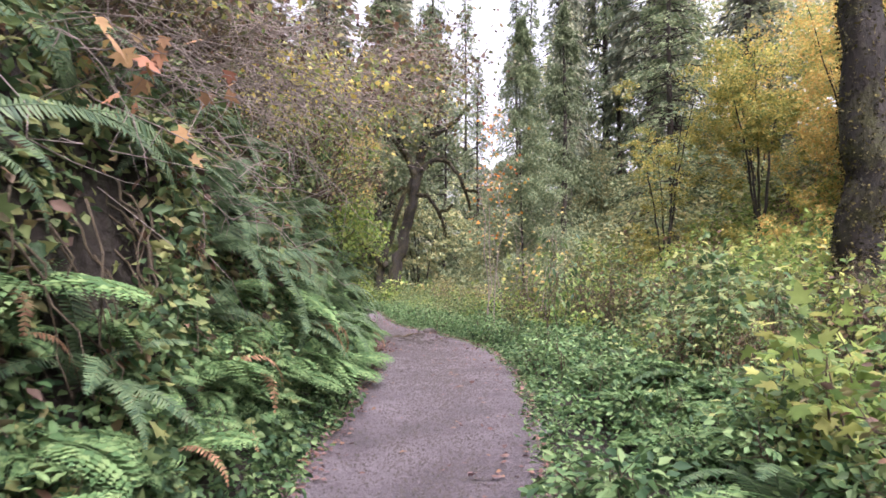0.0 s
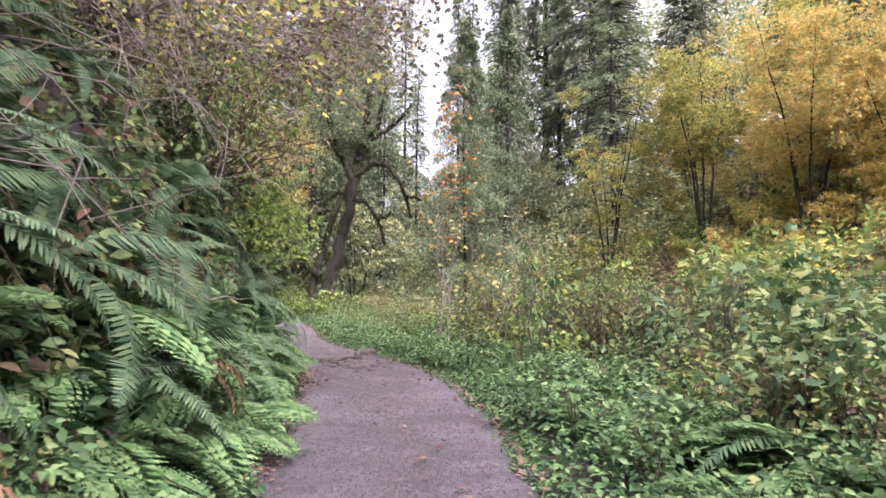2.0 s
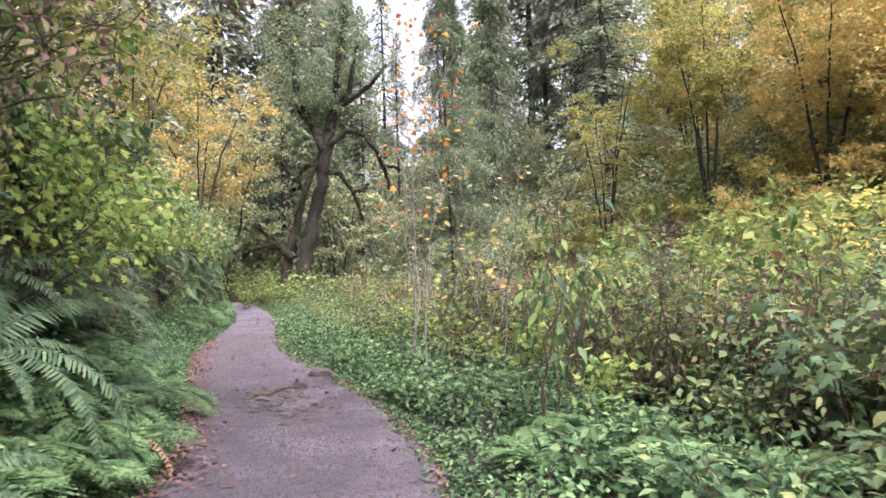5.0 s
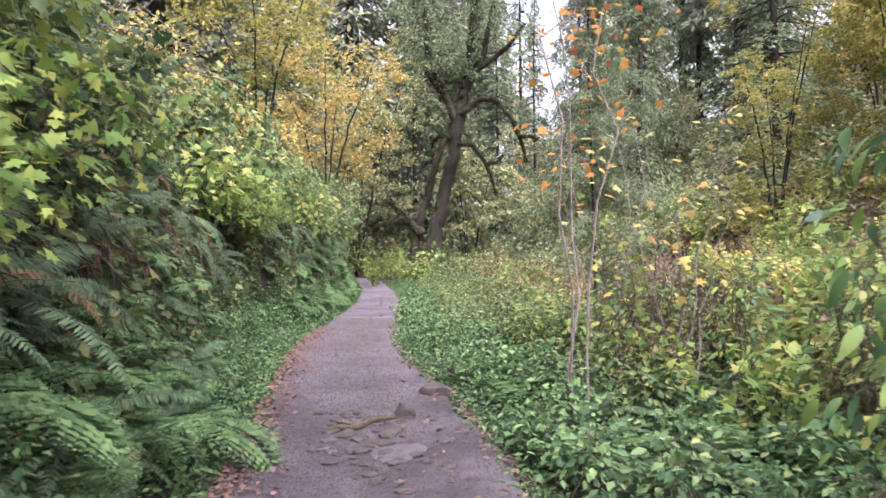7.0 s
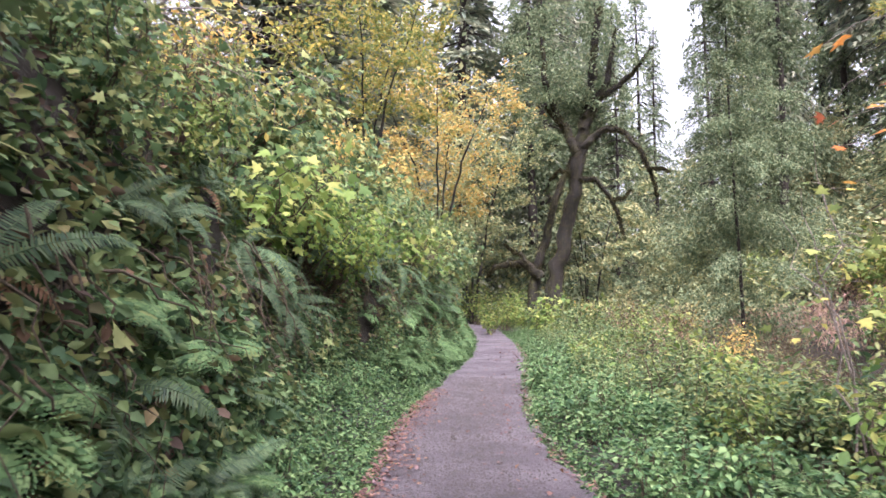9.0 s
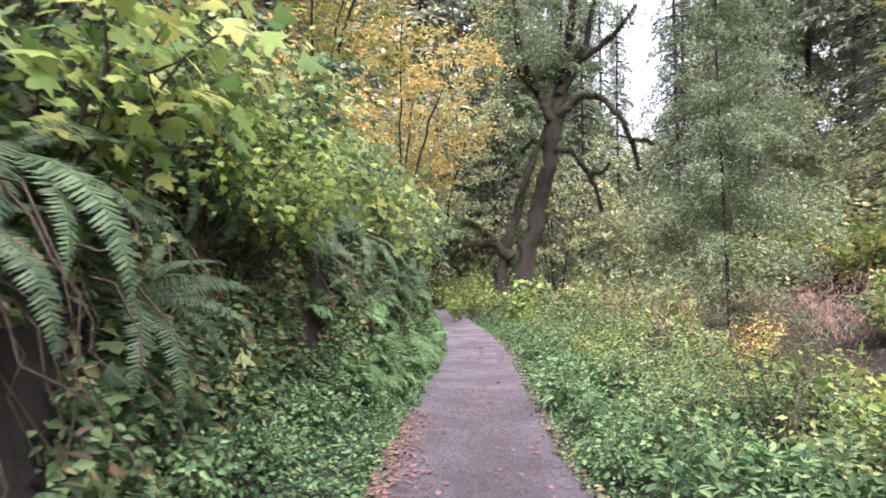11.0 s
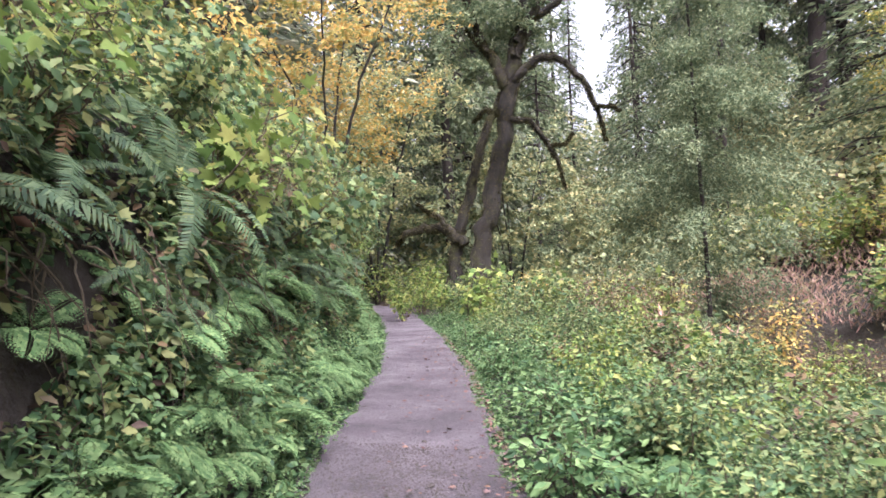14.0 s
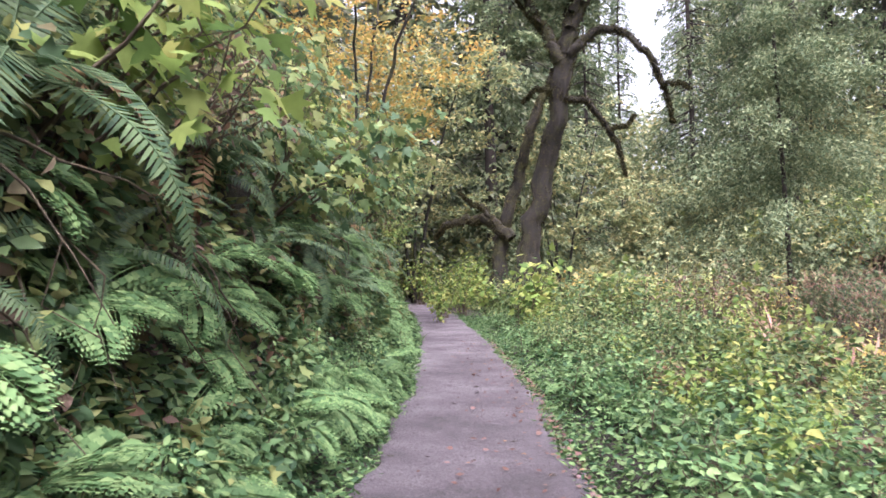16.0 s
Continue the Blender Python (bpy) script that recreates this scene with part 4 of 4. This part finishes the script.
# woods that close the view on the slopes
def woods(label, n, xs, ys, top, size):
    x, y = rng.uniform(*xs, n), rng.uniform(*ys, n)
    x, y = np.repeat(x, 18) + rng.normal(size=n * 18) * 1.3, np.repeat(y, 18) + rng.normal(size=n * 18) * 1.3
    gap = np.clip(np.abs(x + 2.5) / 10, 0.3, 1)
    z = land(x, y) + gap * np.repeat(rng.uniform(0, 1, n) ** 0.8 * top, 18) + rng.normal(size=n * 18)
    V, F = leaves(LEAF2, np.stack([x, y, z], -1), any_way(n * 18), 0.8 * size * rng.uniform(0.6, 1.4, n * 18), 0.8)
    tagged(new("woods", mesh("woods", V, F, M_WOODS)), label, "woods", "", "stuff")


woods("leafy undergrowth along the valley floor", 2600, (-14, 26), (56, 92), 4, 0.5)
woods("dense mixed woods on the slope above the bank", 3200, (-60, -13), (5, 100), 17, 0.5)
woods("dense mixed woods on the far slope", 4200, (24, 75), (10, 120), 22, 0.6)
woods("hazy green woods at the end of the valley", 2200, (-60, 50), (95, 135), 34, 0.9)
woods("green woods behind the start of the trail", 900, (-30, 40), (-40, -14), 14, 0.6)


# dry grass and faded weeds on the clearing
def weeds(label, n, xs, ys, h):
    x, y = rng.uniform(*xs, n), rng.uniform(*ys, n)
    dry = land(x, y) > -0.8
    x, y, n = x[dry], y[dry], int(dry.sum())
    p = np.stack([x, y, land(x, y) + rng.uniform(0, h, n)], -1)
    d = any_way(n, 0.5)
    d[:, 2] = np.abs(d[:, 2]) + 0.7
    V, F = leaves((LEAF2[0] * (0.22, 1, 1), LEAF2[1]), p, d, rng.uniform(0.12, 0.42, n), 1.5)
    tagged(new("dry_grass", mesh("dry_grass", V, F, M_DRY)), label, "grass", "", "stuff")


weeds("faded brown grass and weeds beyond the stream", 45000, (6, 36), (24, 75), 1.4)
weeds("yellowing weeds on the near bank of the stream", 9000, (-3, 6), (34, 56), 0.9)


# ---------------------------------------------------------------- fern curtain further along the bank
for k in range(72):
    y = 23.2 + 12 * (k + rng.uniform(-0.4, 0.4)) / 72
    p = spot(-half(y) - rng.uniform(0.25, 0.95) - float(shelf(y)), y)
    fern(LACES, "bright green lady fern draped over the bank", "draped ferns", p, rng.uniform(0.5, 0.8), 9, (0, 34))
for k in range(46):
    y = 4.8 + 9 * (k + rng.uniform(-0.4, 0.4)) / 46
    p = spot(-half(y) - rng.uniform(0.3, 0.75), y)
    fern(LACES, "pale green lady fern on the foot of the bank", "draped ferns", p, rng.uniform(0.6, 0.95) * (0.7 if y < 7.5 else 1.0), 9, (0, 18), k % 2)
for k in range(34):
    y = 13 + 4.2 * (k + rng.uniform(-0.4, 0.4)) / 34
    p = spot(-half(y) - rng.uniform(0.35, 0.8) - float(shelf(y)), y)
    fern(LACES if k % 3 else FRONDS, "grey-green fern crowding the lower bank", "draped ferns", p, rng.uniform(0.5, 0.7), 9, (0, 30))
for k in range(64):
    y = 5 + 14 * (k + rng.uniform(-0.4, 0.4)) / 64
    p = spot(half(y) + rng.uniform(0.6, 3.6), y)
    fern(LACES if k % 3 else FRONDS, "green fern in the undergrowth beside the path", "undergrowth ferns", p, rng.uniform(0.7, 1.1), 8)


# spreading ferns that stand out beside the first stretch
for x, y, sc in ((2.35, 9.7, 1.1), (2.3, 8.3, 1.15), (3.0, 8.9, 1.0), (2.9, 7.2, 1.0), (3.4, 10.6, 1.0), (2.2, 11.2, 0.8)):
    fern(LACES, "wide pale green fern spreading beside the path", "undergrowth ferns", (x, y, float(land(x, y)) + 0.05), sc, 11)


# ---------------------------------------------------------------- saplings by the trail
def sapling(name, label, x, y, height, stems, n, material, size, template, spread, droop, low, bark):
    """Thin stems with single leaves on side twigs."""
    root = thing(name, label, "sapling")
    root.location = (x, y, float(land(x, y)))
    P_all = []
    for k in range(stems):
        a = rng.uniform(0, 2 * np.pi)
        P = bend((0.05 * rng.normal(), 0.05 * rng.normal(), -0.1), (np.cos(a) * spread, np.sin(a) * spread, height * rng.uniform(0.8, 1.05)), 10, -0.05 * height, 0.03)
        part("stem", mesh("stem", *tube(P, np.linspace(0.013, 0.003, 10), 5), bark, True), root)
        P_all.append(P)
    tw, pos, way = [], [], []
    for k in range(n):
        P = P_all[k % stems]
        q = np.array([np.interp(rng.uniform(low, 1.0), np.linspace(0, 1, 10), P[:, c]) for c in range(3)])
        d = any_way(1, 0.3)[0]
        e = q + d * rng.uniform(0.08, 0.4)
        tw.append(tube(np.stack([q, (q + e) / 2 + (0, 0, 0.03), e]), (0.003, 0.0025, 0.0015), 3))
        pos.append(e)
        way.append(d + any_way(1)[0] * 0.4)
    tagged(part("twig", mesh("twig", *join(tw), bark), root), kind="stuff")
    tagged(part("foliage", mesh("foliage", *leaves(template, np.array(pos), np.array(way), size * rng.uniform(0.6, 1.2, n), 0.5, droop), material), root), kind="stuff")


sapling("sapling", "young shrub with large drooping lime green leaves", 1.75, 13.9, 2.3, 3, 90, M_SAPL, 0.13, LEAFB, 0.3, 1.0, 0.35, M_STEM)
sapling("sapling", "young shrub with large drooping lime green leaves", 2.1, 14.7, 1.8, 3, 90, M_SAPL, 0.12, LEAFB, 0.35, 0.8, 0.3, M_STEM)
sapling("sapling", "thin maple sapling with orange and yellow leaves", 0.6, 16.6, 5.2, 3, 190, M_ORG, 0.075, MAPLE, 0.5, 0.5, 0.38, M_TWIG)
sapling("sapling", "thin pale-stemmed sapling with few yellow leaves", 1.6, 18.2, 3.4, 5, 60, M_YEL, 0.11, MAPLE, 0.7, 0.4, 0.4, M_TWIG)
sapling("sapling", "thin pale-stemmed sapling with few yellow leaves", 0.9, 19.8, 2.8, 5, 50, M_YELG, 0.11, MAPLE, 0.6, 0.4, 0.3, M_TWIG)
sapling("sapling", "leafy young alder with light green leaves", -0.9, 23.2, 1.3, 4, 110, M_SHRUBY, 0.1, LEAF4, 0.4, 0.1, 0.2, M_STEM)
sapling("sapling", "leafy young alder with light green leaves", -0.4, 24.4, 1.2, 4, 100, M_SHRUBY, 0.1, LEAF4, 0.4, 0.1, 0.2, M_STEM)


# tall leafy stalks standing in the thicket
for k in range(30):
    y = 8.5 + 13 * (k + rng.uniform(-0.4, 0.4)) / 30
    u = rng.uniform(1.3, 4.2)
    x = float(centre(y) + half(y) + u)
    if y > 14 and u < 1.7:
        continue
    sapling("tall_herb", "tall upright stalks with drooping green leaves", x, y, rng.uniform(1.1, 1.9), 4, 130, (M_SAPL, M_SHRUBY, M_SHRUB)[k % 3], 0.1, LEAFB if k % 2 else LEAF8, 0.3, 0.5, 0.25, M_STEM)


# roots and dead fronds trailing down the bank
for k in range(26):
    y = 4.5 + 26 * (k + rng.uniform(-0.4, 0.4)) / 26
    root = thing("root_tangle", "thin brown roots trailing down the earth bank", "roots", "bank roots")
    x = float(centre(y) - half(y) - shelf(y)) - 0.85
    root.location = (x, y, float(land(x, y)))
    tubes = []
    for _ in range(14):
        o = np.array([rng.uniform(-0.1, 0.1), rng.uniform(-0.5, 0.5), rng.uniform(-0.1, 0.2)])
        P = bend(o, o + (rng.uniform(0.15, 0.5), rng.normal() * 0.25, -rng.uniform(0.5, 1.1)), 8, -0.12, 0.05)
        tubes.append(tube(P, np.linspace(0.009, 0.002, 8), 4))
    tagged(part("root", mesh("root", *join(tubes), M_STEM), root), kind="stuff")


# ---------------------------------------------------------------- dead twigs hanging over the start of the trail
def twigs(label, x, y, z, n, reach):
    root = thing("dead_branch", label, "branch", "hanging branches")
    root.location = (x, y, z)
    for k in range(n):
        e = np.array([reach * rng.uniform(0.5, 1.1), rng.normal() * 0.7, rng.uniform(-0.9, 0.35)])
        P = bend((-0.9, 0.3 * rng.normal(), rng.uniform(-0.1, 0.5)), e, 9, -0.25, 0.04)
        pieces = [tube(P, np.linspace(0.008, 0.002, 9), 4)]
        for i in (2, 3, 4, 4, 5, 5, 6, 6, 7, 8):
            d = any_way(1, 0.8)[0] * rng.uniform(0.15, 0.5) + (0.15, 0, -0.08)
            pieces.append(tube(bend(P[i], P[i] + d, 4, 0, 0.06), (0.004, 0.003, 0.002, 0.001), 3))
        tagged(part("twig", mesh("twig", *join(pieces), M_TWIG), root), kind="stuff")
    return root


for x, y, z in ((-1.1, 5.7, 2.0), (-1.05, 6.4, 2.2), (-1.05, 7.0, 2.5), (-1.0, 7.6, 2.2), (-1.1, 8.4, 2.7), (-1.3, 9.4, 2.9), (-1.1, 7.9, 3.0), (-1.0, 6.9, 1.9)):
    twigs("tangle of bare grey twigs hanging from the bank", x, y, z, 6, 0.85)


def hanging(label, x, y, z, n, material, size, template, spread=(0.5, 1.2, 0.5), per=24):
    """A drooping leafy spray reaching out over the trail."""
    root = thing("hanging_branch", label, "branch", "hanging branches")
    root.location = (x, y, z)
    pos, tw = [], []
    for k in range(max(3, n // per)):
        e = rng.normal(size=3) * spread + (0.5, 0, -0.1)
        P = bend((-1.3, 0, 0.0), e, 8, -0.3, 0.05)
        tw.append(tube(P, np.linspace(0.012, 0.002, 8), 4))
        i = rng.uniform(2, 7, per)
        q = np.stack([np.interp(i, np.arange(8), P[:, c]) for c in range(3)], -1)
        pos.append(q + rng.normal(size=(per, 3)) * 0.13)
    pos = np.concatenate(pos)
    tagged(part("twig", mesh("twig", *join(tw), M_TWIG), root), kind="stuff")
    tagged(part("foliage", mesh("foliage", *leaves(template, pos, any_way(len(pos)), size * rng.uniform(0.5, 1.2, len(pos)), 0.7, 0.7), material), root), kind="stuff")


for x, y, z in ((-2.2, 10.5, 4.0), (-2.4, 12.0, 4.1), (-2.2, 13.5, 4.4), (-2.6, 15.0, 4.8), (-2.5, 11.5, 4.8), (-2.8, 14.0, 5.4), (-3.0, 16.5, 5.0)):
    hanging("drooping branch with small brown and yellow leaves", x, y, z, 420, M_SHRUBB, 0.06, LEAF4)
for k, (x, y, z) in enumerate(((-1.3, 5.2, 3.3), (-1.2, 6.6, 3.4), (-1.2, 8.0, 3.6), (-1.1, 9.4, 3.7), (-1.0, 10.8, 3.6), (-0.9, 12.2, 3.8), (-0.8, 13.6, 4.2), (-1.0, 15.0, 4.6), (-0.2, 13.0, 4.7), (-0.3, 14.6, 5.2))):
    hanging("arching vine maple branch with brown and yellow-green leaves", x, y, z, 700, (M_SHRUBB, M_YELG, M_SHRUBB)[k % 3], 0.075, LEAF4 if k % 2 else MAPLE, (0.6, 0.8, 0.35))
for x, y, z in ((-2.1, 11.2, 3.7), (-2.4, 13.2, 4.7), (-2.9, 15.6, 4.3), (-4.4, 18.5, 4.4), (-5.2, 20.5, 4.4)):
    hanging("drooping branch with yellow-green leaves", x, y, z, 260, M_YELG, 0.085, LEAF4)
for x, y, z in ((-1.05, 6.0, 1.8), (-1.1, 6.2, 2.1), (-0.95, 6.3, 2.3), (-1.3, 5.6, 2.0)):
    hanging("bare twig with a few withered yellow maple leaves", x, y, z, 12, M_YELD, 0.15, MAPLE, (0.22, 0.22, 0.3), 4)


# ---------------------------------------------------------------- on the trail
def lump(name, label, x, y, size, flat, material, category, group):
    bm = bmesh.new()
    bmesh.ops.create_icosphere(bm, subdivisions=2, radius=1.0)
    for v in bm.verts:
        v.co *= 1 + 0.55 * noise.noise(v.co * 1.6 + Vector((x * 5, y * 5, 0)))
        v.co.x, v.co.y, v.co.z = v.co.x * size, v.co.y * size * rng.uniform(0.68, 0.72), v.co.z * size * flat
    me = bpy.data.meshes.new(name)
    bm.to_mesh(me)
    bm.free()
    me.materials.append(material)
    ob = tagged(new(name, me), label, category, group)
    ob.location, ob.rotation_euler = (x, y, float(rise(y)) + 0.012 + size * flat * 0.25), (0, 0, rng.uniform(0, 6.28))


lump("stone", "flat grey stone slab sunk into the trail", -0.72, 16.05, 0.27, 0.09, M_STONE, "stone", "")
lump("stone", "dark pointed rock sticking out of the trail", -0.98, 17.15, 0.13, 0.8, M_CLOD, "stone", "")
lump("stone", "dark clod at the edge of the trail", -0.92, 18.15, 0.18, 0.6, M_CLOD, "stone", "")
for k in range(34):
    y = rng.uniform(15.0, 17.4)
    lump("stone", "small dark stone loosened from the trail", float(centre(y) + rng.uniform(-0.45, 0.35)), y, rng.uniform(0.02, 0.08), 0.3, M_CLOD if k % 3 else M_STONE, "stone", "loose stones")
for k in range(44):
    y = rng.uniform(15.4, 17.2)
    lump("stone", "flat dark clod broken out of the trail", float(centre(y) + 0.1 + rng.normal() * 0.3), y, rng.uniform(0.035, 0.11), 0.32, M_CLOD, "stone", "loose clods")
for k in range(90):
    y = rng.uniform(5, 34)
    lump("stone", "small grey pebble on the trail", float(centre(y) + rng.uniform(-0.7, 0.7)), y, rng.uniform(0.012, 0.035), 0.5, M_CLOD if k % 2 else M_STONE, "stone", "pebbles")
P = bend((-1.5, 16.5, 0.03), (-0.95, 16.75, 0.03), 7, -0.02, 0.05)
tagged(new("root", mesh("root", *tube(P, (0.01, 0.025, 0.03, 0.028, 0.026, 0.02, 0.006), 6), M_STEM, True)), "dark tree root lying bare across the trail", "root")


def litter(label, n, ylo, yhi, side, reach, size):
    y = rng.uniform(ylo, yhi, n)
    d = side * (half(y) + 0.06 - reach * np.abs(rng.normal(size=n)))
    p = np.stack([centre(y) + d, y, rise(y) + 0.034 + rng.uniform(0, 0.02, n)], -1)
    V, F = leaves(MAPLE, p, any_way(n, 0.1), size * rng.uniform(0.5, 1.2, n), 0.3)
    tagged(new("fallen_leaves", mesh("fallen_leaves", V, F, M_LITTER)), label, "leaves", "", "stuff")


litter("brown and orange fallen leaves along the trail's edge", 2600, 13, 24, -1, 0.2, 0.045)
litter("brown fallen leaves along the trail's edge", 1500, 3, 13, -1, 0.12, 0.04)
litter("brown fallen leaves along the trail's edge", 1200, 3, 36, 1, 0.07, 0.04)
litter("scattered brown fallen leaves on the trail", 900, 3, 36, 1, 0.5, 0.05)
y = rng.uniform(2.5, 32, 14000)
p = np.stack([centre(y) + half(y) * rng.uniform(-0.95, 0.95, 14000), y, rise(y) + 0.012], -1)
p[:, 2] += 0.02 * ((p[:, 0] - centre(y)) / half(y)) ** 2
V, F = leaves((np.array([[0, 0, 0], [0.5, 0.3, 0.0], [0.1, 1, 0.0], [-0.5, 0.5, 0], [0, 0.5, 0.45]]), np.array([[0, 1, 4], [1, 2, 4], [2, 3, 4], [3, 0, 4]])), p, any_way(14000, 0.02), rng.uniform(0.006, 0.024, 14000), 0.1)
tagged(new("gravel", mesh("gravel", V, F, M_STONE)), "fine loose grey gravel and grit on the trail", "gravel", "", "stuff")
y = rng.uniform(4, 26, 26000)
p = np.stack([centre(y) + half(y) * np.clip(rng.normal(size=26000) * 0.5, -1, 1), y, rise(y) + 0.012], -1)
p[:, 2] += 0.02 * ((p[:, 0] - centre(y)) / half(y)) ** 2
V, F = leaves((np.array([[0, 0, 0], [0.5, 0.3, 0.0], [0.1, 1, 0.0], [-0.5, 0.5, 0], [0, 0.5, 0.5]]), np.array([[0, 1, 4], [1, 2, 4], [2, 3, 4], [3, 0, 4]])), p, any_way(26000, 0.02), rng.uniform(0.006, 0.026, 26000), 0.1)
tagged(new("crumbs", mesh("crumbs", V, F, M_CLOD)), "dark crumbs of bark and soil scattered on the trail", "debris", "", "stuff")
